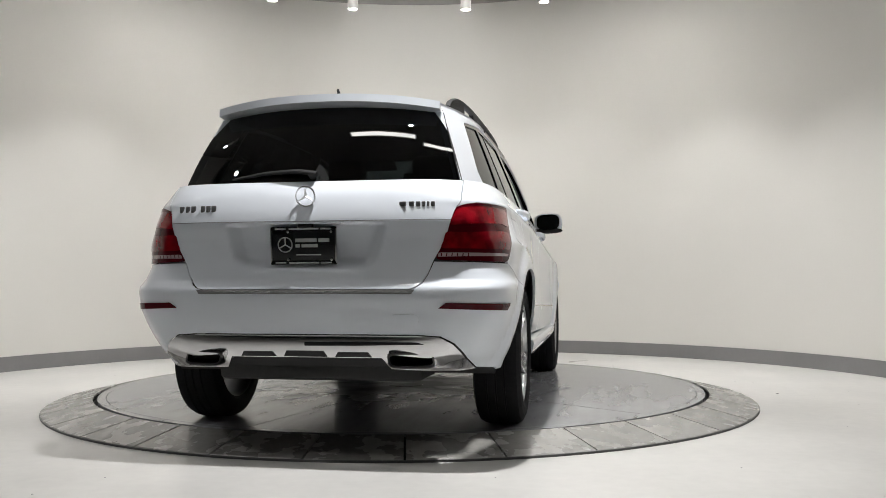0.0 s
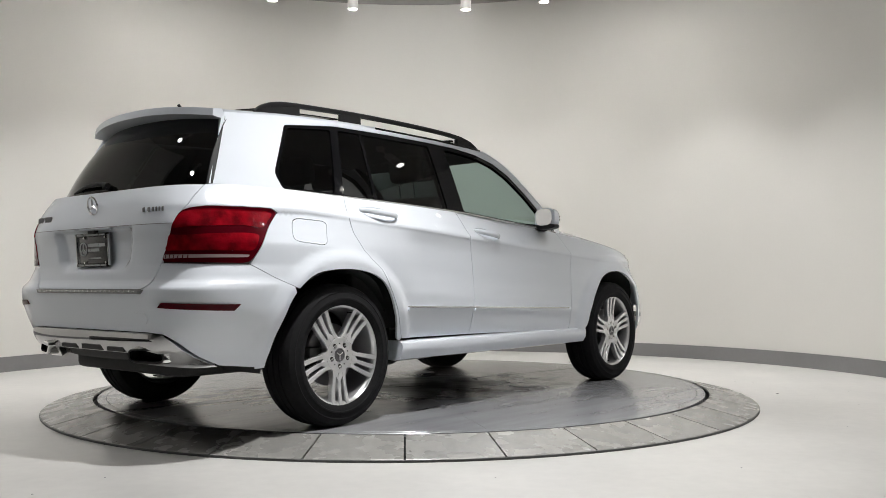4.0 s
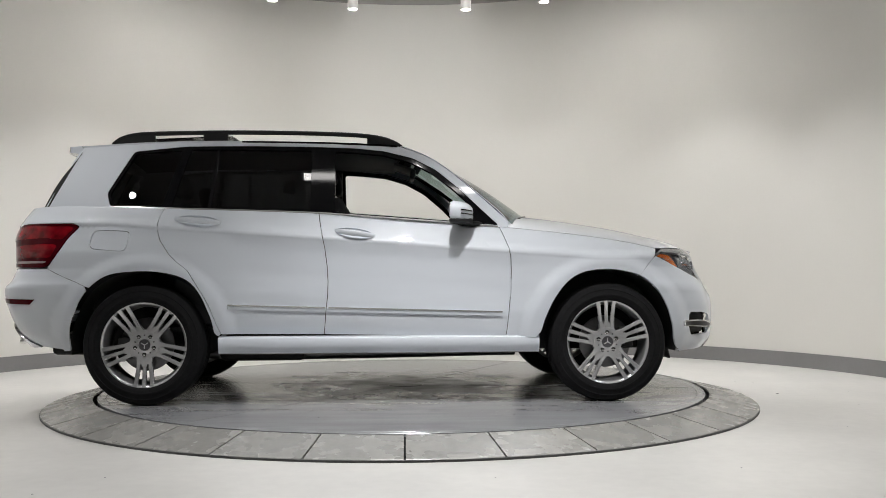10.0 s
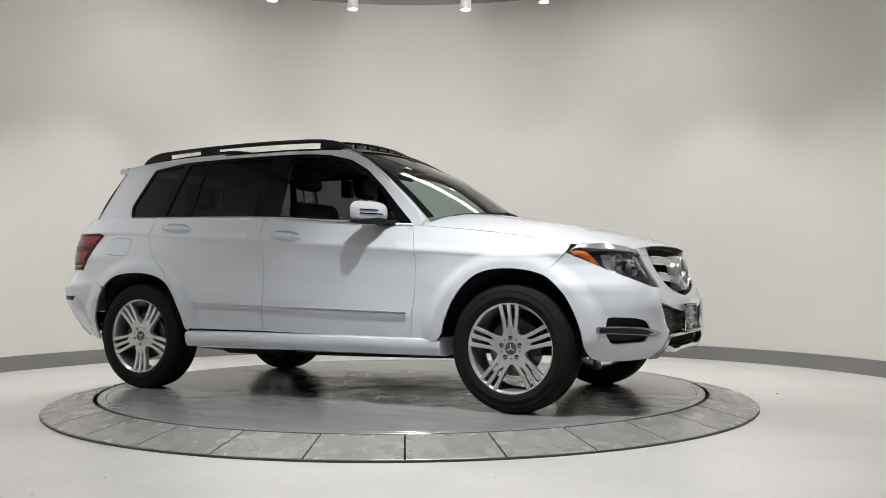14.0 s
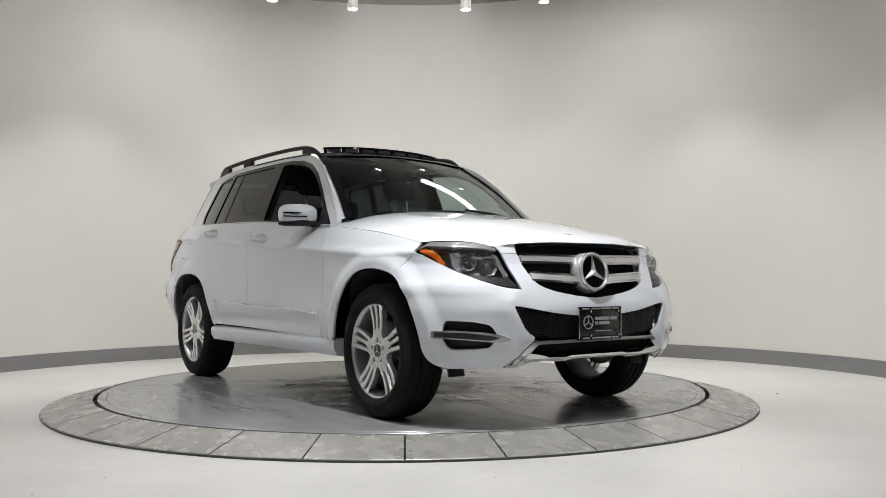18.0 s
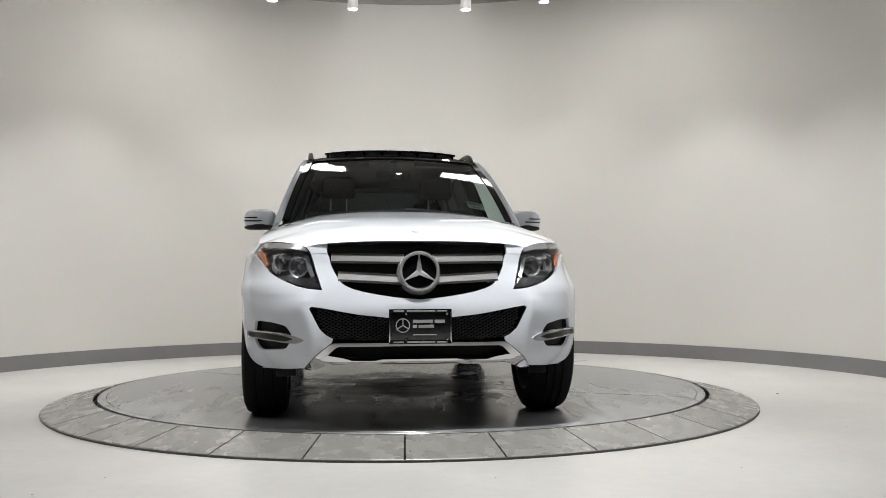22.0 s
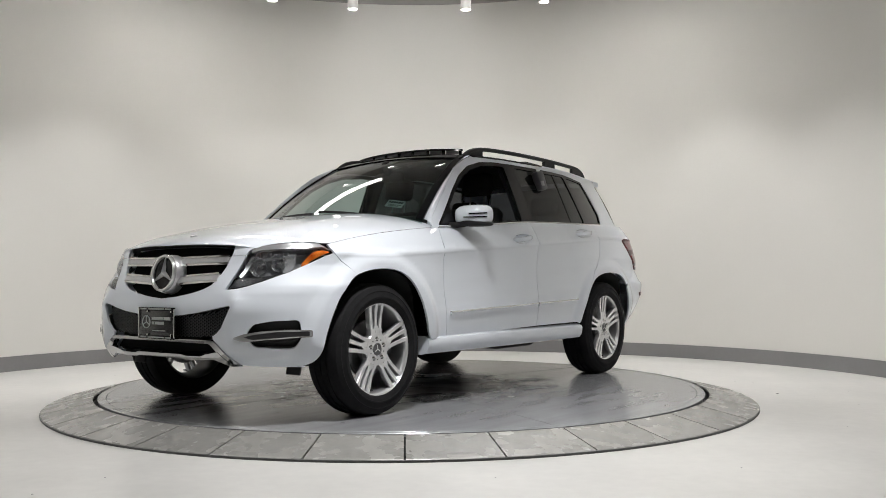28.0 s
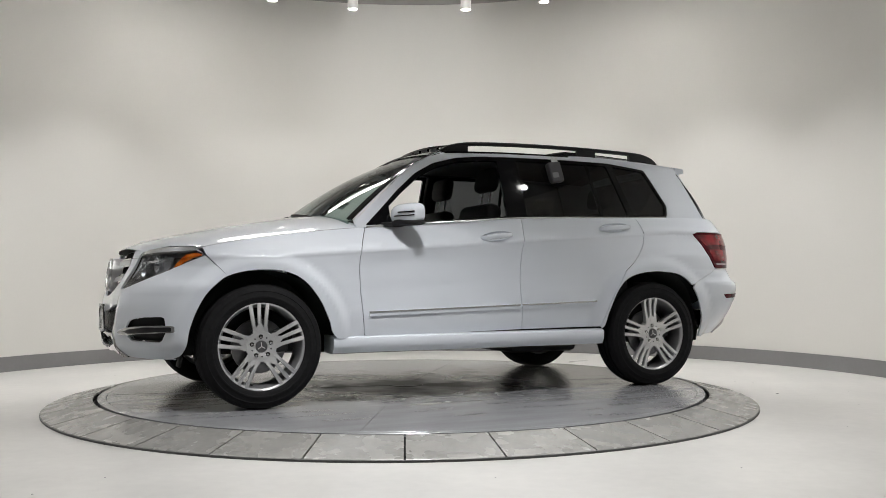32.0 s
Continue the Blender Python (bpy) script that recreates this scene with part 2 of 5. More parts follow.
def within(poly, pts):
    """Which of the points lie inside the flat polygon."""
    x, y = pts[:, 0], pts[:, 1]
    inside = np.zeros(len(pts), bool)
    P = np.array(poly)
    for (x0, y0), (x1, y1) in zip(P, np.roll(P, -1, 0)):
        hit = ((y0 > y) != (y1 > y)) & (x < (x1 - x0) * (y - y0) / (y1 - y0 + 1e-15) + x0)
        inside ^= hit
    return inside


def dense(poly, res):
    out, n = [], len(poly)
    for i in range(n):
        a, b = np.array(poly[i]), np.array(poly[(i + 1) % n])
        k = max(1, int(math.ceil(np.linalg.norm(b - a) / res)))
        out += [tuple(a + (b - a) * j / k) for j in range(k)]
    return out


def panel(name, surf, poly, material, parent=None, label="", holes=(), res=.03, thick=.014, lift=0.0, sides=(1,)):
    """A sheet cut to the outline poly out of the surface surf(a, b), with the holes left open and its edges turned in by thick."""
    loops = [dense(p, res) for p in (poly, *holes)]
    flat, edges = [], []
    for lp in loops:
        k = len(flat)
        flat += lp
        edges += [(k + i, k + (i + 1) % len(lp)) for i in range(len(lp))]
    P = np.array(poly)
    lo, hi = P.min(0), P.max(0)
    gx, gy = np.meshgrid(np.arange(lo[0] + res / 2, hi[0], res), np.arange(lo[1] + res / 2, hi[1], res))
    g = np.c_[gx.ravel(), gy.ravel()]
    keep = within(poly, g)
    for h in holes:
        keep &= ~within(h, g)
    g = g[keep]
    F = np.array(flat)
    if len(g):
        g = g[np.array([np.min(np.abs(F - q).max(1)) > res * .35 for q in g])]
    if surf is body:
        rows = [(a, crease(body(a, .9).x) + d) for a in np.arange(lo[0], hi[0], .02) for d in (-.024, -.010, -.003, .003, .012)]
        ln = np.array(rows)
        ok = within(poly, ln)
        for h in holes:
            ok &= ~within(h, ln)
        ln = ln[ok]
        ln = ln[np.array([np.min(np.abs(F - q).max(1)) > .006 for q in ln])] if len(ln) else ln
        if len(ln) and len(g):
            g = g[np.array([np.min(np.hypot(*(ln - q).T)) > .012 for q in g])]
        g = np.r_[g, ln]
    pts = [Vector(p) for p in flat] + [Vector(p) for p in g]
    v2, e2, f2, *_ = geometry.delaunay_2d_cdt(pts, edges, [], 0, 1e-7)
    V = np.array([(p.x, p.y) for p in v2])
    cen = np.array([V[list(f)].mean(0) for f in f2])
    ok = within(poly, cen)
    for h in holes:
        ok &= ~within(h, cen)
    tris = [tuple(f) for f, o in zip(f2, ok) if o]
    H = 1e-3
    P3, N3 = [], []
    for a, b in V:
        p = Vector(surf(a, b))
        n = (Vector(surf(a + H, b)) - Vector(surf(a - H, b))).cross(Vector(surf(a, b + H)) - Vector(surf(a, b - H)))
        n = n.normalized() if n.length > 1e-12 else Vector((0, 0, 1))
        P3.append(p)
        N3.append(n)
    cm = sum(P3, Vector()) / len(P3)
    hub = Vector((min(max(cm.x, -1.2), 1.2), 0, .75))
    flip = 1 if sum((n.dot(p - hub) for p, n in zip(P3, N3))) > 0 else -1
    N3 = [n * flip for n in N3]
    P3 = [p + n * lift for p, n in zip(P3, N3)]
    verts, norms, faces = [], [], []
    used = {}
    for f in tris:
        for i in range(3):
            e = (f[i], f[(i + 1) % 3])
            used[e] = used.get(e, 0) + 1
    border = [e for e in used if (e[1], e[0]) not in used]
    for g_ in sides:
        k = len(verts)
        verts += [(p.x, p.y * g_, p.z) for p in P3]
        norms += [(n.x, n.y * g_, n.z) for n in N3]
        turned = Vector()
        for f in tris:
            a, b, c = (Vector(verts[i + k]) for i in f)
            turned.x += (b - a).cross(c - a).dot(Vector(norms[f[0] + k]))
        rev = turned.x < 0
        for f in tris:
            t = tuple(i + k for i in f)
            faces.append(t[::-1] if rev else t)
        if thick:
            ring = {}
            for a, b in border:
                for v in (a, b):
                    if v not in ring:
                        ring[v] = len(verts)
                        verts.append(verts[v + k])
                        norms.append((0, 0, 0))
                        q = Vector(verts[v + k]) - Vector(norms[v + k]) * thick
                        verts.append(tuple(q))
                        norms.append((0, 0, 0))
                q = (ring[a], ring[a] + 1, ring[b] + 1, ring[b])
                faces.append(q[::-1] if rev else q)
    me = bpy.data.meshes.new(name)
    me.from_pydata(verts, [], faces)
    me.materials.append(material)
    me.shade_smooth()
    me.normals_split_custom_set_from_vertices([Vector(n) for n in norms])
    ob = new(name, me)
    ob.parent = parent
    if label:
        tagged(ob, label)
    return ob


def grid_sheet(name, f, nu, nv, material, parent=None, label="", thick=0.0):
    """A sheet f(u, v) over the unit square."""
    bm = bmesh.new()
    vs = [[bm.verts.new(f(i / nu, j / nv)) for j in range(nv + 1)] for i in range(nu + 1)]
    for i in range(nu):
        for j in range(nv):
            bm.faces.new((vs[i][j], vs[i + 1][j], vs[i + 1][j + 1], vs[i][j + 1]))
    if thick:
        bmesh.ops.recalc_face_normals(bm, faces=bm.faces)
        bmesh.ops.solidify(bm, geom=bm.faces[:], thickness=thick)
    return part(name, bm, material, parent, label)

# ---- the room ----
def arc_wall(name, r0, r1, z0, z1, a0, a1, material, n=96, label="", cy=WALL_Y):
    bm = bmesh.new()
    rings = []
    for i in range(n + 1):
        a = radians(a0 + (a1 - a0) * i / n)
        d = Vector((math.cos(a), math.sin(a), 0))
        c = Vector((0, cy, 0))
        rings.append([c + d * r0 + Vector((0, 0, z0)), c + d * r1 + Vector((0, 0, z0)), c + d * r1 + Vector((0, 0, z1)), c + d * r0 + Vector((0, 0, z1))])
    loft(bm, rings)
    return part(name, bm, material, None, label, angle=30)


tagged(arc_wall("wall_curved", WALL_R, WALL_R + .15, FLOOR_Z, CEIL_Z, -32, 212, WALL), "smooth warm white curved showroom wall", "wall", kind="structure")
tagged(arc_wall("baseboard", WALL_R - .012, WALL_R - .001, FLOOR_Z, .059, -32, 212, BASE), "grey vinyl baseboard along the curved wall", "baseboard", kind="structure")


def slab(name, x0, x1, y0, y1, z0, z1, material, label, category):
    ob = part(name, box((x1 - x0, y1 - y0, z1 - z0), pose((x0 + x1) / 2, (y0 + y1) / 2, (z0 + z1) / 2)), material, None, label)
    return tagged(ob, label, category, kind="structure")


slab("floor", -9, 9, -12.5, 5.2, FLOOR_Z - .1, FLOOR_Z, FLOORM, "pale sealed concrete floor with faint stains", "floor")
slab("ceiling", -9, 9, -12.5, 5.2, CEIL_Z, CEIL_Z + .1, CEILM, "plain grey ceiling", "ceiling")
slab("wall_back", -9, 9, -12.6, -12.5, FLOOR_Z, CEIL_Z, BACKM, "dark plain wall behind the turntable bay", "wall")
slab("wall_west", -9.1, -9, -12.5, 5.2, FLOOR_Z, CEIL_Z, BACKM, "dark plain side wall", "wall")
slab("wall_east", 9, 9.1, -12.5, 5.2, FLOOR_Z, CEIL_Z, BACKM, "dark plain side wall", "wall")
slab("wall_north", -9, 9, 5.2, 5.3, FLOOR_Z, CEIL_Z, BACKM, "plain wall behind the curved bay", "wall")

# fixed ring of sloping tiles round the turntable
RING_IN, RING_OUT, RING_DROP = 2.043, 2.343, .061
ring = thing("turntable_ring", "fixed sloping ring of grey stone-look tiles around the turntable", "turntable ring", kind="structure")


def ring_z(r):
    return -RING_DROP * (r - RING_IN) / (RING_OUT - RING_IN)


def ring_solid(bm, r0, r1, a0, a1, n, drop, top=0.0):
    rings = []
    for i in range(n + 1):
        a = radians(a0 + (a1 - a0) * i / n)
        d = Vector((math.cos(a), math.sin(a), 0))
        e = .003
        rings.append([d * r0 + Vector((0, 0, ring_z(r0) + top - drop)), d * r0 + Vector((0, 0, ring_z(r0) + top - e)), d * (r0 + e) + Vector((0, 0, ring_z(r0) + top)),
                      d * (r1 - e) + Vector((0, 0, ring_z(r1) + top)), d * r1 + Vector((0, 0, ring_z(r1) + top - e)), d * r1 + Vector((0, 0, FLOOR_Z + .001 if drop > .018 else ring_z(r1) + top - drop))])
    loft(bm, rings)


tile_bm = bmesh.new()
ring_solid(tile_bm, RING_IN + .004, RING_OUT, -5.5, 5.5, 5, .016)
first = part("tile", tile_bm, TILEM, ring, angle=20)
for i in range(32):
    ob = first if i == 0 else new("tile", first.data)
    ob.parent = ring
    ob.matrix_basis = pose(0, 0, 0, 0, 0, -90.1 + 5.625 + 11.25 * i)
bm = bmesh.new()
ring_solid(bm, RING_IN + .002, RING_OUT - .003, 0, 360, 96, .05, -.012)
part("bedding", bm, GAP, ring, "dark bed under the tiles")
bm = bmesh.new()
lathe(bm, [(RING_OUT - .004, FLOOR_Z), (RING_OUT + .004, FLOOR_Z), (RING_OUT + .004, ring_z(RING_OUT) - .005), (RING_OUT - .002, ring_z(RING_OUT) - .003)], n=128)
part("edge_band", bm, BANDM, ring, "dark edge band")

# the turning disc
disc = thing("turntable_disc", "round grey coated turntable disc with worn stains", "turntable")
bm = bmesh.new()
lathe(bm, [(1.90, -.03), (1.968, -.03), (1.968, -.0015), (1.9665, 0), (1.4, 0), (.7, 0), (.12, 0)], n=128)
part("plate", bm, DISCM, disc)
bm = bmesh.new()
lathe(bm, [(1.971, -.03), (1.971, -.0015), (1.9725, 0), (2.020, 0), (2.022, -.002), (2.022, -.03)], n=128)
part("rim", bm, DISCM, disc, "grey rim band of the disc")
bm = bmesh.new()
lathe(bm, [(2.022, -.035), (2.045, -.035)], n=96)
lathe(bm, [(1.966, -.012), (1.973, -.012)], n=96)
part("gap", bm, GAP, disc, "dark gap round the disc")
bm = bmesh.new()
lathe(bm, [(.118, -.008), (.118, .0), (.115, .003), (.05, .004), (.001, .004)], n=32)
part("hub_cover", bm, DISCM, disc, "small round hub cover at the middle")
for a in (-9.5, 61, 169, 234):
    bm = box((1.82, .0024, .0012), pose(1.03, 0, .0005))
    ob = part("seam", bm, BANDM, disc)
    ob.matrix_basis = pose(0, 0, 0, 0, 0, a)

# ceiling spots
def spot_lamp(a, r):
    p = Vector((math.sin(radians(a)), math.cos(radians(a)), 0))
    ob = thing("ceiling_spot", "white cylinder spotlight hanging from the ceiling, lit", "spotlight", "ring of ceiling spots")
    ob.location = p * r + Vector((0, 0, CEIL_Z))
    L = CEIL_Z - LAMP_Z
    bm = bmesh.new()
    lathe(bm, [(.052, -L), (.055, -L + .004), (.055, -L + .22), (.052, -L + .224), (.001, -L + .224)], n=24)
    lathe(bm, [(.052, -L), (.047, -L + .003), (.044, -L + .02)], n=24)
    part("body", bm, LAMPW, ob)
    bm = bmesh.new()
    lathe(bm, [(.012, -L + .22), (.012, 0)], n=12)
    part("stem", bm, LAMPW, ob)
    bm = bmesh.new()
    cap(bm, lathe(bm, [(.046, -L + .006), (.0460, -L + .0061)], n=24)[0])
    part("lens", bm, GLOW, ob, "bright lit lens")
    bm = bmesh.new()
    lathe(bm, [(.06, -.03), (.06, -.001)], n=24)
    cap(bm, [v for v in bm.verts if v.co.z < -.02])
    part("canopy", bm, LAMPW, ob)


# the added inner spot gets a lamp body like the rest
for a, r, *_ in LAMPS:
    spot_lamp(a, r)


def ceiling_panel(x, y, sx, sy):
    """A flat lit panel under the ceiling."""
    ob = thing("ceiling_panel", "flat white rectangular ceiling light panel, lit", "ceiling light", "ceiling light panels")
    ob.matrix_basis = pose(x, y, CEIL_Z)
    part("frame", box((sx + .06, sy + .06, .05), pose(0, 0, -.026), .01), LAMPW, ob)
    part("diffuser", box((sx, sy, .012), pose(0, 0, -.056), .003), TUBE, ob, "glowing diffuser")


ceiling_panel(-.27, -2.84, 1.25, .14)
ceiling_panel(1.0, -3.08, .9, .12)
ceiling_panel(-1.5, 2.15, 1.4, .3)
ceiling_panel(1.45, 2.1, 1.4, .3)

# bits of litter and specks on the floor
rng = random.Random(7)
bm = bmesh.new()
for k in range(34):
    a, r = radians(rng.uniform(-40, 220)), rng.uniform(2.45, 3.95)
    big = k < 5
    sz = rng.uniform(.012, .03) if big else rng.uniform(.003, .008)
    add_box(bm, (sz, sz * rng.uniform(.3, .8), .003 if big else .0015), pose(r * math.cos(a), WALL_Y + r * math.sin(a), FLOOR_Z + .002, rng.uniform(-8, 8), 0, rng.uniform(0, 180)))
for k in range(26):
    add_box(bm, (rng.uniform(.003, .008), rng.uniform(.003, .006), .0015), pose(rng.uniform(-2.2, 2.2), rng.uniform(-4.2, -2.5), FLOOR_Z + .001, 0, 0, rng.uniform(0, 180)))
tagged(part("floor_specks", bm, GREYBOX, None, smooth=False), "small dark specks and bits of litter on the concrete floor", "litter", kind="stuff")

# ---- the car's surfaces: x forward, y to its left, z up, metres ----
def spl(xs, ys):
    """A smooth curve through the points (xs, ys)."""
    xs, ys = np.array(xs, float), np.array(ys, float)
    d = np.diff(ys) / np.diff(xs)
    m = np.empty(len(xs))
    m[0], m[-1] = d[0], d[-1]
    for i in range(1, len(xs) - 1):
        m[i] = 0 if d[i - 1] * d[i] <= 0 else 2 * d[i - 1] * d[i] / (d[i - 1] + d[i])

    def at(v):
        v = min(max(v, xs[0]), xs[-1])
        i = min(int(np.searchsorted(xs, v, "right")) - 1, len(xs) - 2)
        h = xs[i + 1] - xs[i]
        q = (v - xs[i]) / h
        return float((1 + 2 * q) * (1 - q) ** 2 * ys[i] + q * (1 - q) ** 2 * h * m[i] + q * q * (3 - 2 * q) * ys[i + 1] + q * q * (q - 1) * h * m[i + 1])
    return at


nose = spl([.24, .30, .36, .46, .57, .69, .79, .88, .94, 1.05], [2.07, 2.118, 2.147, 2.155, 2.153, 2.122, 2.085, 2.058, 2.038, 1.95])
tail = spl([.24, .34, .42, .50, .60, .670, .695, .735, .80, .90, .985, 1.0, 1.10, 1.18, 1.25], [-2.12, -2.180, -2.216, -2.240, -2.255, -2.265, -2.262, -2.236, -2.230, -2.232, -2.246, -2.244, -2.212, -2.165, -2.11])
flank = spl([-.70, -.62, -.55, -.47, -.38, -.28, -.20, -.12, -.06, -.022, -.005, .004, .04, .08, .12, .15, .20, .25, .35],
            [.832, .850, .868, .884, .893, .898, .897, .8915, .8880, .8876, .8905, .8895, .866, .842, .816, .795, .750, .690, .600])
hollow = spl([-.60, -.42, -.365, -.31, -.22, -.10, -.03, -.005, .1], [0, 0, .08, .55, 1.0, .75, .20, 0, 0])
blade = spl([.30, .42, .50, .60, .70], [.575, .525, .535, .565, .52])
WHEEL_X, WHEEL_Z, TYRE_R = 1.3775, 0.356, 0.360


def crease(x):
    """Height of the shoulder line along the flank."""
    return .895 + (.95 - min(max(x, -1.6), 1.3)) * .0694


def body(s, z):
    """The lower body. s is x along the doors (-1 to 1), and runs on round the corners to the nose (2.5) and the tail (-2.5)."""
    a = abs(s)
    if a <= 1:
        x, y, c = s, flank(z - crease(s)), 1.0
        k = min(1, (1 - a) / .25)
        y -= .015 * hollow(z - crease(s)) * k * k * (3 - 2 * k)
    else:
        phi = (a - 1) / 1.5 * math.pi / 2
        n, end = (3.55 + .65 * min(1, max(0, (.82 - z) / .15)), nose(z)) if s > 0 else (6.0 + 2.2 * min(1, max(0, (.80 - z) / .1)) - 3.2 * min(1, max(0, (.60 - z) / .25)), tail(z))
        c, q = math.cos(phi), math.sin(phi)
        rho = (abs(c) ** n + abs(q) ** n) ** (-1 / n)
        x = (1 if s > 0 else -1) + (end - (1 if s > 0 else -1)) * rho * q
        y = flank(z - crease(x)) * rho * c
        if s > 0:
            k = min(1, max(0, (x - 1.7) / .2))
            x += .015 * k * math.exp(-((y - blade(z)) / .048) ** 2) * min(1, max(0, (z - .32) / .05)) * min(1, max(0, (.69 - z) / .06))
            y += .010 * math.exp(-((z - .70) / .035) ** 2) * min(1, max(0, (x - 1.5) / .2)) * c
        else:
            q = min(1, max(0, (.750 - z) / .045))
            y += .016 * q * q * (3 - 2 * q) * c * min(1, max(0, (-1.74 - x) / .14))
        k, q = min(1, max(0, (abs(x) - 1.76) / .12)), min(1, max(0, (.43 - z) / .14))
        y *= 1 - .07 * k * q * q
        c = min(1, c * 1.4)
    d = math.hypot(abs(x) - WHEEL_X, z - WHEEL_Z)
    q = min(1, max(0, (.556 - d) / .085))
    y += 0.024 * q * q * (3 - 2 * q) * c * (1 if z > .25 else 0)
    if x < -.8 and z > .9:
        y -= .04 * min(1, (z - .9) / .15) * min(1, (-.8 - x) / .8) * c
    return Vector((x, y, z))


def sp(x, z):
    """The body's s at the length x, to lay out panels by side view."""
    if abs(x) <= 1:
        return (x, z)
    g = 1 if x > 0 else -1
    lo, hi = 1.0, 2.5
    for _ in range(26):
        m = (lo + hi) / 2
        if abs(body(g * m, z).x) < abs(x):
            lo = m
        else:
            hi = m
    return (g * lo, z)


def fp(y, z, g=1):
    """The body's s at the half width y of the nose (g = 1) or the tail (g = -1)."""
    lo, hi = 1.0, 2.5
    for _ in range(26):
        m = (lo + hi) / 2
        if body(g * m, z).y > y:
            lo = m
        else:
            hi = m
    return (g * hi, z)


def glasshouse(x, z):
    """The upper side, from the belt line to the roof's edge."""
    y = .797 - .36 * (z - 1.13) - .10 * (z - 1.13) ** 2
    if x < -.9:
        y -= .085 * ((-.9 - max(x, -1.6)) / .9) ** 2 + .147 * max(0, -1.6 - x)
    if x > .1:
        y -= .03 * ((x - .1) / .7) ** 2
    return Vector((x, y, z))

# ---- the car ----
car = thing("car", "white five-door compact SUV with black roof rails, on the turntable", "car")
BOTH = (1, -1)
belt = spl([-2.0, -1.62, -1.29, -.755, -.364, .097, .442, .735, .82], [1.186, 1.180, 1.168, 1.153, 1.139, 1.106, 1.082, 1.056, 1.046])
fender_top = spl([.70, 1.0, 1.3, 1.55, 1.70, 1.80], [1.058, 1.030, .995, .955, .924, .915])
roof_edge = spl([-1.97, -1.77, -1.48, -.96, -.40, .06, .20, .313, .33], [1.563, 1.575, 1.590, 1.600, 1.596, 1.578, 1.560, 1.535, 1.53])


def S(*pts):
    return [sp(x, z) for x, z in pts]


def N(*pts):
    return [fp(y, z) for y, z in pts]


def T(*pts):
    return [fp(y, z, -1) for y, z in pts]


ARCH_R = [(-.947, .405), (-.970, .426), (-.985, .50), (-1.013, .575), (-1.045, .645), (-1.096, .714), (-1.155, .752), (-1.227, .774), (-1.32, .787), (-1.422, .788),
          (-1.535, .775), (-1.605, .745), (-1.664, .693), (-1.712, .63), (-1.743, .562), (-1.775, .49), (-1.790, .431), (-1.798, .322)]
ARCH_F = [(.935, .39), (.968, .43), (.985, .49), (1.010, .548), (1.04, .61), (1.079, .667), (1.125, .72), (1.183, .761), (1.25, .785), (1.321, .795), (1.41, .795),
          (1.493, .784), (1.575, .760), (1.635, .720), (1.695, .655), (1.738, .579), (1.765, .51), (1.783, .442), (1.793, .37), (1.822, .313), (1.88, .292)]
ARCH_R = [(x - .022 * min(1, max(0, (-1.42 - x) / .25)), z) for x, z in ARCH_R]
ARCH_R, ARCH_F = ([(p.x, p.z) for p in smooth_path([(x, 0, z) for x, z in a], 3)] for a in (ARCH_R, ARCH_F))
SEAM_B = [(-.365, 1.137), (-.352, 1.06), (-.324, .924), (-.310, .82), (-.304, .722), (-.306, .64), (-.314, .57), (-.327, .413)]
SEAM_F = [(.731, 1.052), (.752, 1.0), (.779, .923), (.790, .86), (.792, .786), (.788, .67), (.776, .548), (.759, .394)]
SEAM_R = [(-.931, .417), (-.955, .47), (-.988, .557), (-1.04, .66), (-1.121, .791), (-1.19, .845), (-1.237, .891), (-1.29, .97), (-1.311, 1.045), (-1.305, 1.11), (-1.285, 1.166)]
G = .0022


def shift(pts, d):
    return [(x + d, z) for x, z in pts]


def belt_run(a, b, n=8, drop=.004):
    return [(a + (b - a) * i / n, belt(a + (b - a) * i / n) - drop) for i in range(n + 1)]


def cup_line(x0, x1, z0, z1):
    """Outline of the hollow behind a door handle."""
    return [(x0 + (x1 - x0) * (.5 + .50 * math.cos(a)), (z0 + z1) / 2 + (z1 - z0) * .5 * math.cos(a) + .034 * math.sin(a) - .002) for a in np.linspace(0, 2 * math.pi, 28)[:-1]]


HANDLE_F, HANDLE_R = (-.262, -.03, 1.028, .998), (-1.165, -.945, 1.100, 1.076)


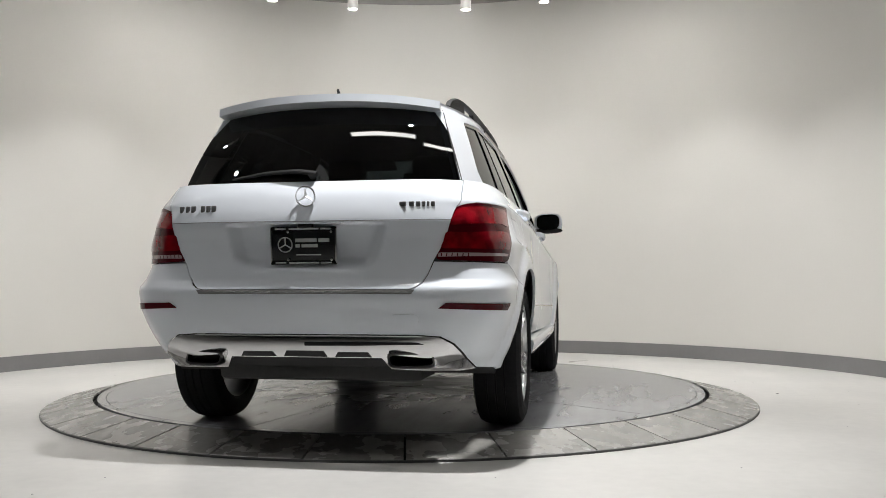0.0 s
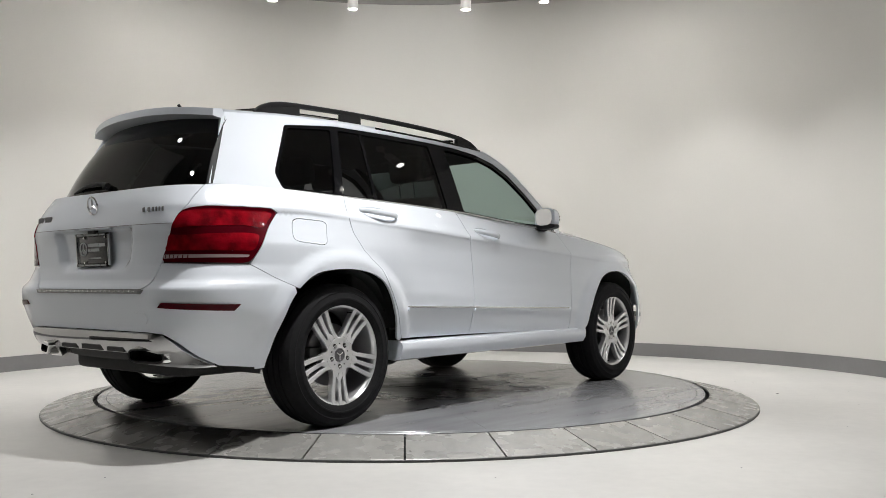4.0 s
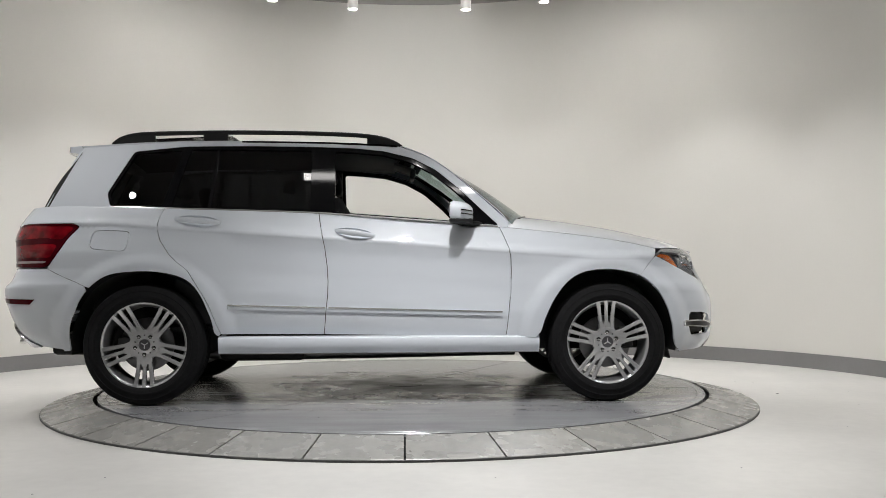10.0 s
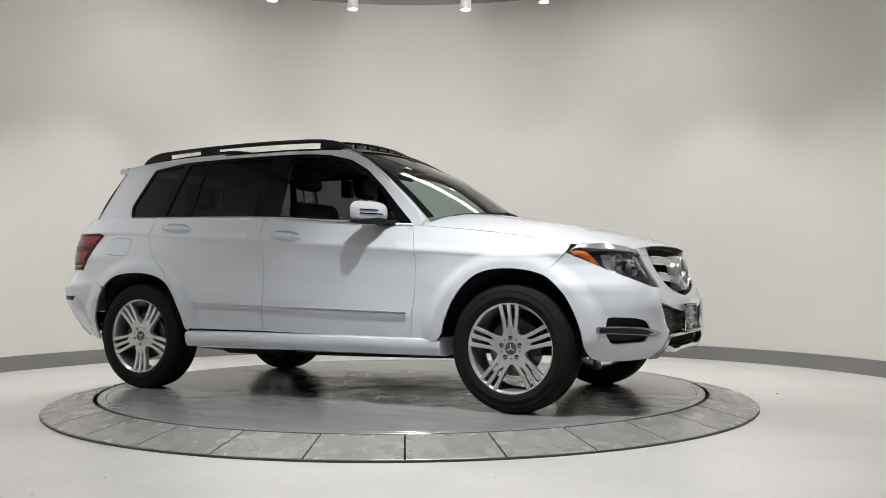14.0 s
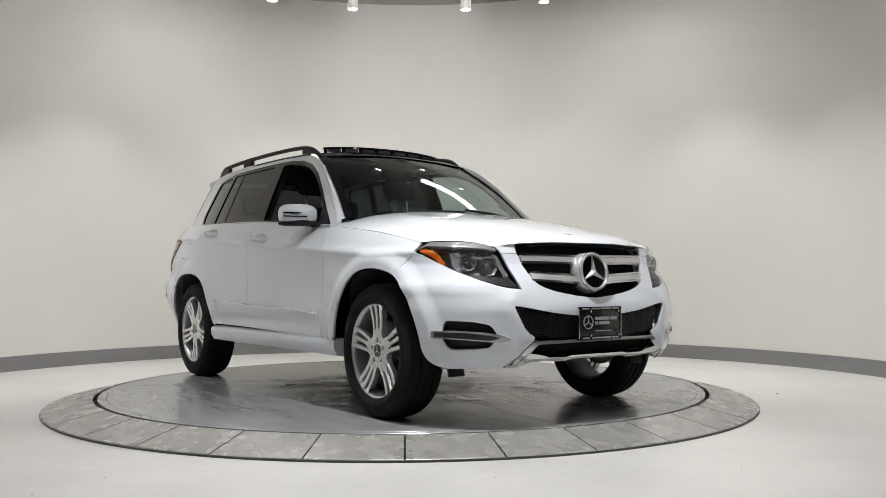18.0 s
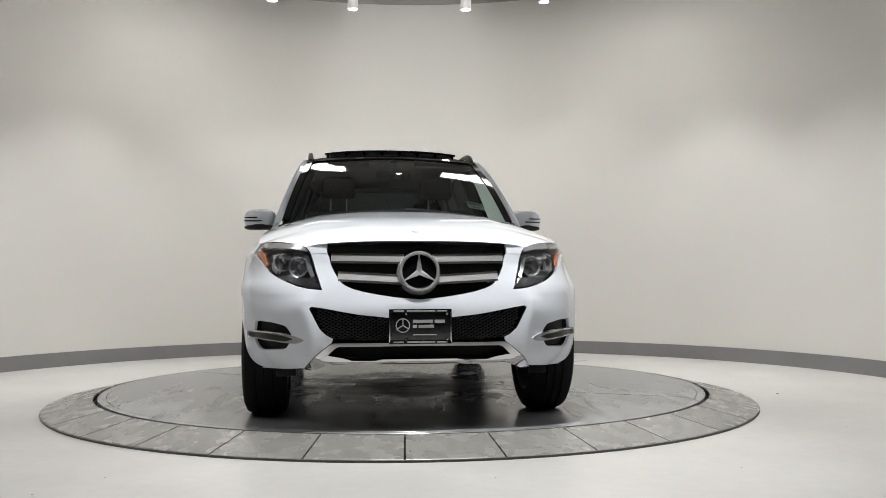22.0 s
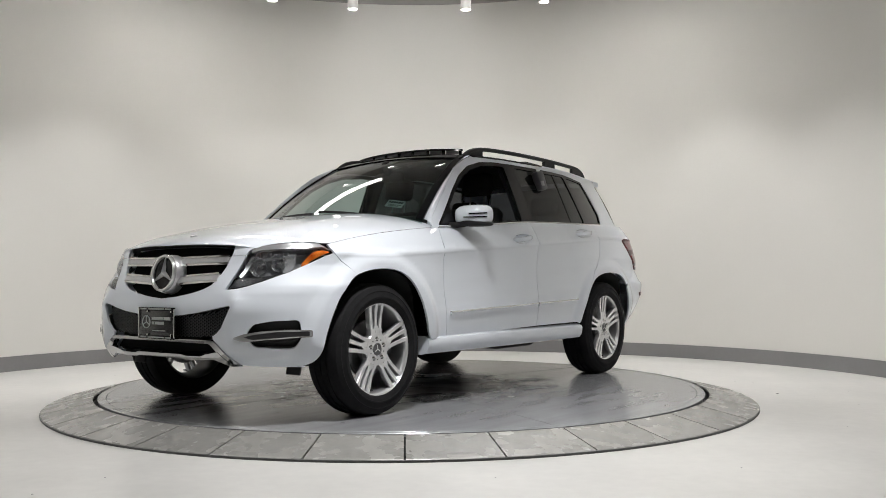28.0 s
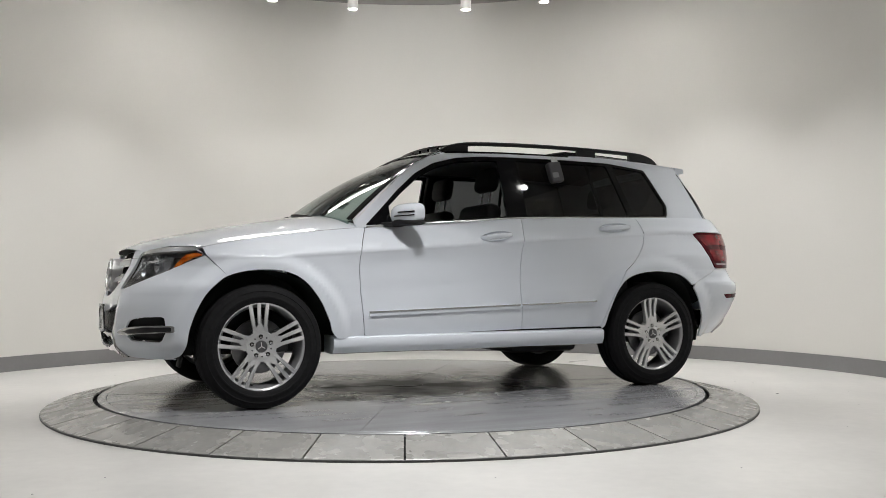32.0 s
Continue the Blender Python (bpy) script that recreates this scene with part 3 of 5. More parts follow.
def door_side(g):
    side = (g,)
    fd = panel("front_door", body, S(*shift(SEAM_B, G), *shift(SEAM_F[::-1], -G), *belt_run(.70, -.34)[:-1]), PAINT, car, "white front door", holes=[cup_line(*HANDLE_F)], sides=side, res=.035)
    rd = panel("rear_door", body, S(*shift(SEAM_R, G), *belt_run(-1.25, -.39)[:-1], *shift(SEAM_B, -G)), PAINT, car, "white rear door", holes=[cup_line(*HANDLE_R)], sides=side, res=.035)
    # rub strips
    def strip(parent, x0, x1):
        def z0(x):
            return .546 - (x - .74) * .0285
        n = 24
        for dz, h, m in ((0, .008, BRIGHT), (-.0095, .018, PAINT)):
            poly = [(x0 + (x1 - x0) * i / n, z0(x0 + (x1 - x0) * i / n) + dz) for i in range(n + 1)]
            panel("rub_strip", body, poly + [(x, z - h) for x, z in poly[::-1]], m, parent, "chrome rub strip" if m == BRIGHT else "white rub strip", sides=side, res=.04, thick=.012, lift=.011 if m == BRIGHT else .008)
    strip(fd, -.30, .735)
    strip(rd, -.893, -.318)
    # handles
    def handle(parent, x0, x1, z0, z1):
        bm = bmesh.new()
        path = []
        for i in range(13):
            q = i / 12
            p = body(x0 + (x1 - x0) * q, z0 + (z1 - z0) * q)
            path.append(Vector((p.x, (p.y - .004 + .042 * math.sin(math.pi * min(1, max(0, q))) ** .5) * g, p.z)))
        sweep(bm, path, oval(.010, .0165, 12, 2.6), scale=lambda q: .55 + .5 * math.sin(math.pi * (.12 + .76 * q)))
        part("handle", bm, PAINT, parent, "white pull handle")
        cup = cup_line(x0, x1, z0, z1)
        mid = (x0 + x1) / 2
        def bowl(a, b):
            p = body(a, b)
            u = ((a - mid) / (abs(x1 - x0) * .5)) ** 2 + ((b - (z0 + z1) / 2 - (z1 - z0) * (a - mid) / (x1 - x0)) / .035) ** 2
            return p - Vector((0, .026 * max(0, 1 - u) ** .7, 0))
        panel("handle_cup", bowl, cup, PAINT, parent, "hollow behind the handle", sides=side, res=.011, thick=0, lift=-.001)
    handle(fd, *HANDLE_F)
    handle(rd, *HANDLE_R)


for g in BOTH:
    door_side(g)
    side = (g,)
    panel("front_fender", body, S(*shift(SEAM_F, G), (.763, .39), *ARCH_F[:37], (1.683, .878), (1.700, .922))
          + S(*[(x, fender_top(x)) for x in (1.55, 1.42, 1.3, 1.15, 1.0, .88, .80, .745)]), PAINT, car, "white front fender", sides=side, res=.02)
    fuel = fillet(S((-1.677, 1.036), (-1.461, 1.026), (-1.486, .902), (-1.699, .919)), .03)
    q = panel("rear_quarter", body, S(*shift(SEAM_R, -G), *[(x, belt(x) - .004) for x in (-1.32, -1.45, -1.62, -1.75, -1.9)])
              + T((.682, 1.178), (.672, 1.054), (.745, 1.074)) + S((-1.80, 1.074), (-1.762, 1.055), (-1.941, .807), (-1.82, .748), (-1.715, .704), *ARCH_R[36::-1]), PAINT, car,
              "white rear quarter panel", holes=[fuel] if g < 0 else [], sides=side, res=.02)
    flap = fillet(S((-1.6735, 1.0325), (-1.4645, 1.0225), (-1.4885, .9055), (-1.6955, .9225)), .028)
    if g < 0:
        panel("fuel_flap", body, flap, PAINT, q, sides=side, res=.03)
    # belt-line chrome
    run = [(x, belt(x)) for x in np.linspace(-1.615, .72, 40)]
    panel("belt_strip", glasshouse, [(x, z - .004) for x, z in run] + [(x, z + .004) for x, z in run[::-1]], BRIGHT, car, "chrome strip under the side windows", sides=side, res=.06, thick=.02, lift=.006)
    # upper side: pillars and roof frame
    DLO = [(-1.630, 1.186), (-1.655, 1.268), (-1.518, 1.536), (-1.19, 1.568), (-.774, 1.572), (-.392, 1.568), (-.15, 1.560), (.028, 1.542), (.204, 1.497), (.345, 1.422),
           (.487, 1.302), (.61, 1.180), (.728, 1.066)]
    DLO = fillet(DLO + [(x, belt(x) + .006) for x in (.442, .097, -.364, -.755, -1.29)], .02, 3)
    outer = [(x, belt(x)) for x in (-2.025, -1.62, -1.29, -.755, -.364, .097, .442, .70)] + [(.785, 1.048), (.788, 1.092), (.634, 1.236), (.456, 1.394), (.335, 1.484), (.23, 1.536)]
    outer += [(x, roof_edge(x)) for x in (.12, 0, -.2, -.4, -.7, -.96, -1.25, -1.48, -1.65, -1.775, -1.84)] + [(-1.868, 1.538)]
    panel("side_frame", glasshouse, outer, PAINT, car, "white pillars and roof frame", holes=[DLO], sides=side, res=.03, thick=.03)
    fw = fillet([(-.27, belt(-.27) + .014), (.57, belt(.57) + .014), (.575, 1.178), (.45, 1.297), (.325, 1.398), (.19, 1.470), (.03, 1.515), (-.15, 1.533), (-.275, 1.538)], .02, 3)
    rw = fillet([(-1.255, belt(-1.25) + .014), (-.42, belt(-.42) + .014), (-.42, 1.545), (-1.165, 1.548)], .02, 3)
    qw = fillet([(-1.612, 1.197), (-1.635, 1.265), (-1.505, 1.522), (-1.215, 1.545), (-1.308, 1.187)], .02, 3)
    panel("window_frame", glasshouse, DLO, GLOSSB, car, "gloss black window frames and pillar", holes=[fw, rw, qw], sides=side, res=.04, lift=-.004, thick=.02)
    low = [(x, belt(x) + .004) for x in np.linspace(-.26, .56, 9)]
    panel("front_window", glasshouse, low + [(x, z + .018) for x, z in low[::-1]], CLEAR, car, "edge of the lowered front door glass", sides=side, res=.05, lift=-.010, thick=0)
    o2 = panel("rear_window", glasshouse, rw, TINT, car, "dark tinted rear door glass", sides=side, res=.05, lift=-.010, thick=0)
    panel("quarter_window", glasshouse, qw, TINT, car, "dark tinted quarter glass", sides=side, res=.05, lift=-.010, thick=0)
    panel("divider", glasshouse, [(-1.035, belt(-1.03) + .01), (-1.015, belt(-1.0) + .01), (-.985, 1.55), (-1.005, 1.55)], GLOSSB, o2, sides=side, res=.05, lift=-.007, thick=.012)
    # sill
    bm = bmesh.new()
    rings = []
    for i in range(21):
        x = -.945 + 1.902 * i / 20
        w = .006 * math.cos((x) * 1.2)
        rings.append([Vector((x, y * g, z)) for y, z in ((.70, .300), (.840, .296), (.872 + w, .303), (.892 + w, .335), (.897 + w, .375), (.890 + w, .392), (.868, .403), (.70, .405))])
    loft(bm, rings)
    part("sill", bm, PAINT, car, "white sill below the doors", angle=35)

# front bumper, with openings for the fog lamps
FOG = fillet(S((1.905, .533), (2.020, .529)) + N((.645, .512), (.610, .456), (.645, .398)) + S((1.920, .385), (1.895, .45)), .02, 3)
low_edge = N((0, .547), (.162, .551), (.30, .566), (.40, .584), (.47, .598), (.525, .606), (.534, .596), (.482, .495), (.450, .465), (.42, .450))
poly = N((0, .6375), (.12, .648), (.216, .663), (.27, .674), (.326, .690), (.365, .708), (.385, .726), (.410, .765), (.430, .807), (.441, .850), (.446, .862), (.528, .861), (.503, .78), (.470, .684), (.54, .690), (.594, .703), (.66, .729), (.735, .774))
poly += S((1.784, .834), (1.69, .875), *ARCH_F[36:]) + N((.776, .29), (.66, .295), (.556, .305), (.425, .432)) + low_edge[::-1]
bump = panel("front_bumper", body, poly, PAINT, car, "white front bumper", holes=[FOG], sides=BOTH, res=.018)
for g in BOTH:
    fogr = panel("fog_recess", body, FOG, BLACK, bump, "black fog lamp recess", sides=(g,), res=.03, thick=0, lift=-.035)
    bar = S((1.855, .482), (1.95, .484), (2.05, .478)) + N((.61, .466), (.565, .450), (.555, .441), (.59, .428), (.63, .428)) + S((2.03, .437), (1.93, .444), (1.855, .446))
    panel("fog_bar", body, fillet(bar, .008, 2), BRIGHT, bump, "chrome bar across the recess", sides=(g,), res=.015, thick=.03, lift=.007)
    slit = S((1.868, .4755), (2.0, .4755)) + N((.645, .461), (.605, .449), (.645, .437)) + S((2.0, .445), (1.868, .4525))
    panel("fog_slit", body, fillet(slit, .004, 2), MESHM, bump, "dark lamp slit in the bar", sides=(g,), res=.02, thick=.004, lift=.0085)
panel("mesh_backing", body, low_edge + N((.30, .437), (0, .432)), GAP, bump, "black lower air intake", sides=BOTH, res=.03, thick=0, lift=-.045)
bm = bmesh.new()
for g in BOTH:
    for i in range(-14, 30):
        for d in (1, -1):
            pts = []
            for k in range(21):
                z = .44 + .17 * k / 20
                y = i * .03 + d * (z - .52) * 1.9
                if .005 < y < .50 and within(low_edge + N((.30, .437), (0, .432)), np.array([fp(y, z)]))[0]:
                    p = body(*fp(y, z))
                    pts.append(Vector((p.x - .03, p.y * g, p.z)))
            if len(pts) > 2:
                sweep(bm, pts[::2] if len(pts) > 5 else pts, [(-.0025, -.003), (.0025, -.003), (.0025, .003), (-.0025, .003)], up=Vector((1, 0, 0)))
part("mesh_grille", bm, MESHM, bump, "black diamond mesh", smooth=False)

# chrome skid trim and lower intake
skid = panel("skid_trim", body, N((0, .430), (.41, .430), (.425, .428), (.556, .302), (.50, .300), (.405, .408), (.39, .412), (0, .414)), SKIDM, bump, "chrome skid trim", sides=BOTH, res=.02, thick=.03, lift=.006)
panel("skid_lip", body, N((0, .352), (.18, .352), (.22, .345), (.33, .347), (.36, .356), (.452, .372), (.512, .312), (.50, .302), (.42, .335), (.30, .327), (.22, .325), (.18, .334), (0, .334)), SKIDM, bump, "chrome lower lip", sides=BOTH, res=.02, thick=.03, lift=.008)
panel("lower_intake", body, N((0, .416), (.39, .412), (.452, .35), (0, .34)), GAP, bump, "black lower intake", sides=BOTH, res=.04, thick=0, lift=-.04)
panel("chin", body, N((0, .340), (.50, .330), (.54, .312), (.50, .302), (0, .302)), BLACK, bump, "black plastic chin", sides=BOTH, res=.04, thick=.1, lift=-.035)

# grille
GR = N((0, .928), (.25, .924), (.42, .913), (.446, .895), (.441, .850), (.430, .807), (.410, .765), (.385, .726), (.326, .690), (.216, .663), (0, .6375))
gr = panel("grille", body, GR, GAP, car, "black radiator grille with chrome slats", sides=BOTH, res=.04, thick=0, lift=-.05)
for k, (zo, zi) in enumerate(((.840, .834), (.752, .728))):
    for dz, h, m, lift_ in ((.024, .008, CHROME, .004), (.015, .028, SATIN, .002), (-.014, .010, CHROME, .000)):
        pts = [(y, zo + (zi - zo) * (1 - y / .43) + dz) for y in np.linspace(.07, .428 if k == 0 else .395, 14)]
        panel("slat", body, N(*pts) + N(*[(y, z - h) for y, z in pts[::-1]]), m, gr, "bright chrome slat", sides=BOTH, res=.03, thick=.03, lift=lift_)


def emblem(parent, m, r, label, inner=.86, metal=CHROME):
    bm = bmesh.new()
    lathe(bm, [(r * inner, .0), (r * inner, r * .10), (r * (inner + .05), r * .17), (r * .95, r * .17), (r, r * .09), (r, 0)], m, 40)
    ob = part("emblem", bm, metal, parent, label)
    for k in range(3):
        bm = bmesh.new()
        a = radians(90 + 120 * k)
        d, n = Vector((math.cos(a), math.sin(a), 0)), Vector((-math.sin(a), math.cos(a), 0))
        tip = d * r * .9
        v = [bm.verts.new(m @ (p + Vector((0, 0, .001)))) for p in (n * r * .15 + d * r * .05, Vector((0, 0, r * .22)), -n * r * .15 + d * r * .05, tip + n * r * .015, tip + Vector((0, 0, r * .06)), tip - n * r * .015)]
        for f in ((0, 1, 4, 3), (1, 2, 5, 4), (3, 4, 5), (0, 3, 5, 2), (0, 2, 1)):
            bm.faces.new([v[i] for i in f])
        part("emblem_arm", bm, SATIN, ob, smooth=False)
    return ob


E_FRONT = Matrix.Translation((2.122, 0, .772)) @ Matrix(((0, 0, 1, 0), (1, 0, 0, 0), (0, 1, 0, 0), (0, 0, 0, 1))) @ pose(0, 0, 0, -8)
emblem(gr, E_FRONT, .102, "round chrome badge", .82, BRIGHT)
bm = bmesh.new()
lathe(bm, [(.096, .002), (.102, -.006), (.106, -.03), (.108, -.06)], E_FRONT, 40)
part("badge_shroud", bm, SATIN, gr, "silver shroud round the badge")
bm = bmesh.new()
cap(bm, lathe(bm, [(.086, .002), (.086, -.03)], E_FRONT, 40)[0])
part("badge_plate", bm, GLOSSB, gr, "black badge backing")

# bonnet
edge_pts = [tuple(body(*sp(x, fender_top(x)))) for x in (.745, .9, 1.1, 1.3, 1.5, 1.62, 1.70)]
edge_pts = [(x, y, z + .002) for x, y, z in edge_pts] + [(1.79, .748, .930), (1.88, .676, .926), (1.945, .605, .914), (1.985, .555, .898), (2.012, .505, .908), (2.032, .448, .914)]
H_EDGE = smooth_path(edge_pts, 5)
H_MID = smooth_path([(.93, 0, 1.160), (1.05, 0, 1.145), (1.25, 0, 1.112), (1.5, 0, 1.072), (1.75, 0, 1.022), (1.92, 0, .982), (2.02, 0, .948), (2.055, 0, .926)], 5)


def along(path, u):
    k = min(u * (len(path) - 1), len(path) - 1.0001)
    i = int(k)
    return path[i].lerp(path[i + 1], k - i)


def bonnet(u, v):
    w = 2 * v - 1
    e, c = along(H_EDGE, u), along(H_MID, min(1, u ** .92))
    a = abs(w)
    ridge = .010 * math.exp(-((a - .62) / .12) ** 2) * min(1, 4 * u) * (1 - u)
    return Vector((c.x + (e.x - c.x) * a ** 2.2, e.y * w, c.z + (e.z - c.z) * a ** 3.0 + ridge))


bon = grid_sheet("bonnet", bonnet, 66, 40, PAINT, car, "white bonnet")
grid_sheet("bonnet_lip", lambda u, v: bonnet(1, v) + Vector((-.06 * u, 0, -.004 - .010 * u)), 2, 30, BLACK, bon, "dark lip under the bonnet edge")
for g in BOTH:
    panel("bonnet_corner", body, N((.4475, .864), (.527, .863), (.536, .880), (.552, .898), (.50, .912), (.4475, .916)), PAINT, bon, "white bonnet corner beside the grille", sides=(g,), res=.015, lift=.001)
bm = bmesh.new()
lathe(bm, [(.001, .003), (.018, .003), (.021, .001), (.022, -.004)], Matrix.Translation((1.93, 0, .981)) @ pose(0, 0, 0, 0, 14), 20)
part("bonnet_badge", bm, SATIN, bon, "small round bonnet badge")

# headlamps
HL = fillet(S((1.690, .884), (1.742, .930), (1.88, .928)) + N((.593, .915), (.549, .892), (.526, .858), (.503, .78), (.468, .688), (.54, .694), (.594, .708), (.66, .733), (.735, .778)) + S((1.784, .838)), .012, 3)
for g in BOTH:
    hl = panel("headlamp", body, HL, LENS, car, "clear headlamp with amber corner", sides=(g,), res=.03, thick=0, lift=.001)
    panel("housing", body, HL, LAMPDARK, hl, "grey lamp housing", sides=(g,), res=.03, thick=0, lift=-.055)
    panel("corner_reflector", body, fillet(S((1.702, .884), (1.735, .894), (1.79, .884), (1.852, .815), (1.846, .803), (1.80, .836)), .01, 2), AMBER, hl, "amber side marker", sides=(g,), res=.02, thick=.01, lift=-.008)
    panel("top_trim", body, fillet(S((1.698, .892), (1.743, .9275), (1.88, .9255)) + N((.594, .9125), (.550, .8905), (.548, .876), (.60, .889), (.67, .896)) + S((1.80, .903), (1.735, .908)), .004, 2), BRIGHT, hl, "bright upper trim", sides=(g,), res=.02, thick=.02, lift=-.004)
    panel("lower_trim", body, fillet(N((.520, .745), (.476, .696), (.54, .701), (.60, .716), (.66, .740), (.70, .765), (.62, .752)), .004, 2), MESHM, hl, "black lower trim", sides=(g,), res=.02, thick=.02, lift=-.010)
    panel("inner_blade", body, fillet(N((.548, .858), (.522, .782), (.512, .760), (.530, .752), (.548, .790), (.575, .862)), .004, 2), REFLECT, hl, "bright blade inside the lamp", sides=(g,), res=.02, thick=.02, lift=-.016)
    panel("inner_blade", body, fillet(S((1.862, .870), (1.90, .872), (1.935, .80)) + N((.715, .775), (.735, .788)) + S((1.875, .815)), .006, 2), LAMPDARK, hl, "pale blade beside the amber lens", sides=(g,), res=.02, thick=.02, lift=-.020)
    for yy, zz, rr in ((.585, .800, .050), (.665, .822, .046)):
        p = body(*fp(yy, zz))
        m = Matrix.Translation((p.x - .040, p.y * g, p.z)) @ Matrix(((0, 0, 1, 0), (1, 0, 0, 0), (0, 1, 0, 0), (0, 0, 0, 1))) @ pose(0, 0, 0, 0, 10 * g)
        bm = bmesh.new()
        lathe(bm, [(rr, .022), (rr * .96, .020), (rr * .8, -.005), (rr * .45, -.024), (rr * .2, -.028), (.001, -.028)], m, 28)
        part("reflector", bm, REFLECT, hl, "silver lamp bowl")
        bm = bmesh.new()
        lathe(bm, [(rr * .26, -.03), (rr * .26, .0), (.001, .008)], m, 14)
        part("bulb", bm, LAMPDARK, hl)
    for k in range(9):
        p = body(*fp(.56 + .017 * k, .850))
        part("flute", box((.004, .003, .046), Matrix.Translation((p.x - .030, p.y * g, .850))), LAMPDARK, hl)
    blade_line = [(y, .842 + (y - .56) * .10) for y in np.linspace(.555, .735, 12)]
    panel("inner_blade", body, N(*blade_line) + N(*[(y, z - .012) for y, z in blade_line[::-1]]), REFLECT, hl, "silver blade across the lamp", sides=(g,), res=.02, thick=.03, lift=-.018)

# windscreen
def screen(u, v, off=0.0):
    w = 2 * v - 1
    a = Vector((1.00 - .165 * w * w, .742 * w, 1.143 - .085 * w * w))
    b = Vector((.185 - .025 * w * w, .585 * w, 1.597 - .030 * w * w))
    n = Vector((.48, 0, .87))
    return a.lerp(b, u) + n * (.035 * math.sin(math.pi * u) + off)


ws = grid_sheet("windscreen", screen, 16, 24, SCREEN, car, "clear windscreen")
for w0 in (0, 1):
    bm = bmesh.new()
    path = [screen(.07 + .93 * i / 14, w0 + (.014 if w0 == 0 else -.014), .003) for i in range(15)]
    sweep(bm, path, [(-.024, -.004), (.024, -.004), (.024, .004), (-.024, .004)], up=Vector((.35, .25 * (1 if w0 else -1), 1)))
    part("edge_seal", bm, GLOSSB, ws, "black screen edge")
    g = 1 if w0 else -1
    line = smooth_path([(.790, 0, 1.065), (.745, 0, 1.134), (.634, 0, 1.236), (.456, 0, 1.394), (.335, 0, 1.484), (.23, 0, 1.536), (.12, 0, roof_edge(.12))], 6)

    def pillar(u, v):
        k = along(line, u)
        e = glasshouse(k.x, k.z) + Vector((.004, .002, .002))
        p = screen(max(0, min(1, (.845 - k.x) / .675)), 1, -.004)
        q = e.lerp(p, v) + Vector((.45, .55, .6)) * (.010 * math.sin(math.pi * v))
        return Vector((q.x, q.y * g, q.z))
    grid_sheet("front_pillar", pillar, 30, 8, PAINT, car, "white front pillar")
bm = bmesh.new()
sweep(bm, [screen(.985, i / 16, .003) for i in range(17)], [(-.03, -.004), (.03, -.004), (.03, .004), (-.03, .004)], up=Vector((.4, 0, 1)))
part("edge_seal", bm, GLOSSB, ws, "black screen edge")
bm = bmesh.new()
sweep(bm, [screen(.03, .16 + .68 * i / 16, .0) + Vector((.02, 0, -.035)) for i in range(17)], [(-.04, -.015), (.04, -.015), (.04, .015), (-.04, .015)], up=Vector((0, 0, 1)))
part("cowl", bm, BLACK, car, "black cowl under the windscreen")
for (a, b) in (((.012, .88), (.040, .52)), ((.012, .50), (.035, .12))):
    bm = bmesh.new()
    path = [screen(a[0] + (b[0] - a[0]) * q, a[1] + (b[1] - a[1]) * q, .006) for q in np.linspace(0, 1, 9)]
    sweep(bm, path, [(-.010, -.006), (.010, -.006), (.006, .008), (-.006, .008)])
    part("wiper", bm, BLACK, car, "black windscreen wiper")

# roof
def roof_y(x):
    return glasshouse(min(x, .1), roof_edge(min(x, .1))).y + .004


def roof(x, y):
    e = roof_edge(x) if x < .1 else roof_edge(.1) - (x - .1) * .1
    w = min(1, abs(y) / roof_y(x))
    return Vector((x, y, e + .040 * (1 - w ** 2.6) + .004))


HOLE = [(-.78, -.42), (-.78, .42), (-.36, .42), (-.36, -.42)]
panel("roof", roof, [(x, -roof_y(x)) for x in (-1.88, -1.7, -1.5, -1.3, -1.1, -.86)] + [(x, roof_y(x)) for x in (-.86, -1.1, -1.3, -1.5, -1.7, -1.88)], PAINT, car, "white rear roof", res=.07, thick=.025)
panel("roof_glass", roof, [(x, -roof_y(x)) for x in (-.857, -.6, -.3, 0, .11)] + [(.17, -.3), (.185, 0), (.17, .3)] + [(x, roof_y(x)) for x in (.11, 0, -.3, -.6, -.857)], GLOSSB, car, "black panoramic roof with open sunroof", holes=[HOLE], res=.07, thick=.025)
bm = bmesh.new()
path = [Vector((.055 - .05 * (y / .47) ** 2, y, roof(0, y).z + .034)) for y in np.linspace(-.47, .47, 15)]
sweep(bm, path, [(-.012, -.006), (.012, -.008), (.010, .006), (-.012, .006)])
dfl = part("sunroof_deflector", bm, GLOSSB, car, "black raised sunroof wind deflector")
for y in np.linspace(-.45, .45, 8):
    part("deflector_rib", box((.012, .022, .045), pose(.045 - .05 * (y / .47) ** 2, y, roof(0, y).z + .014), .003), GLOSSB, dfl)
for y in np.linspace(-.386, .386, 7):
    part("deflector_mesh", box((.004, .106, .030), pose(.040 - .05 * (y / .47) ** 2, y, roof(0, y).z + .018)), GREYBOX, dfl)
grid_sheet("sunroof_panel", lambda u, v: roof(-.95 - .62 * u, -.41 + .82 * v) + Vector((0, 0, .022 + .012 * (1 - u))), 6, 6, GLOSSB, car, "black glass sunroof panel slid back", thick=.006)
grid_sheet("headliner", lambda u, v: roof(-1.75 + 1.39 * u, -.56 + 1.12 * v) - Vector((0, 0, .045)), 10, 6, HEADLINER, car, "grey headliner")
for y0, y1 in ((-.58, -.43), (.43, .58)):
    grid_sheet("headliner", lambda u, v: roof(-.80 + .90 * u, y0 + (y1 - y0) * v) - Vector((0, 0, .045)), 10, 2, HEADLINER, car, "grey headliner")
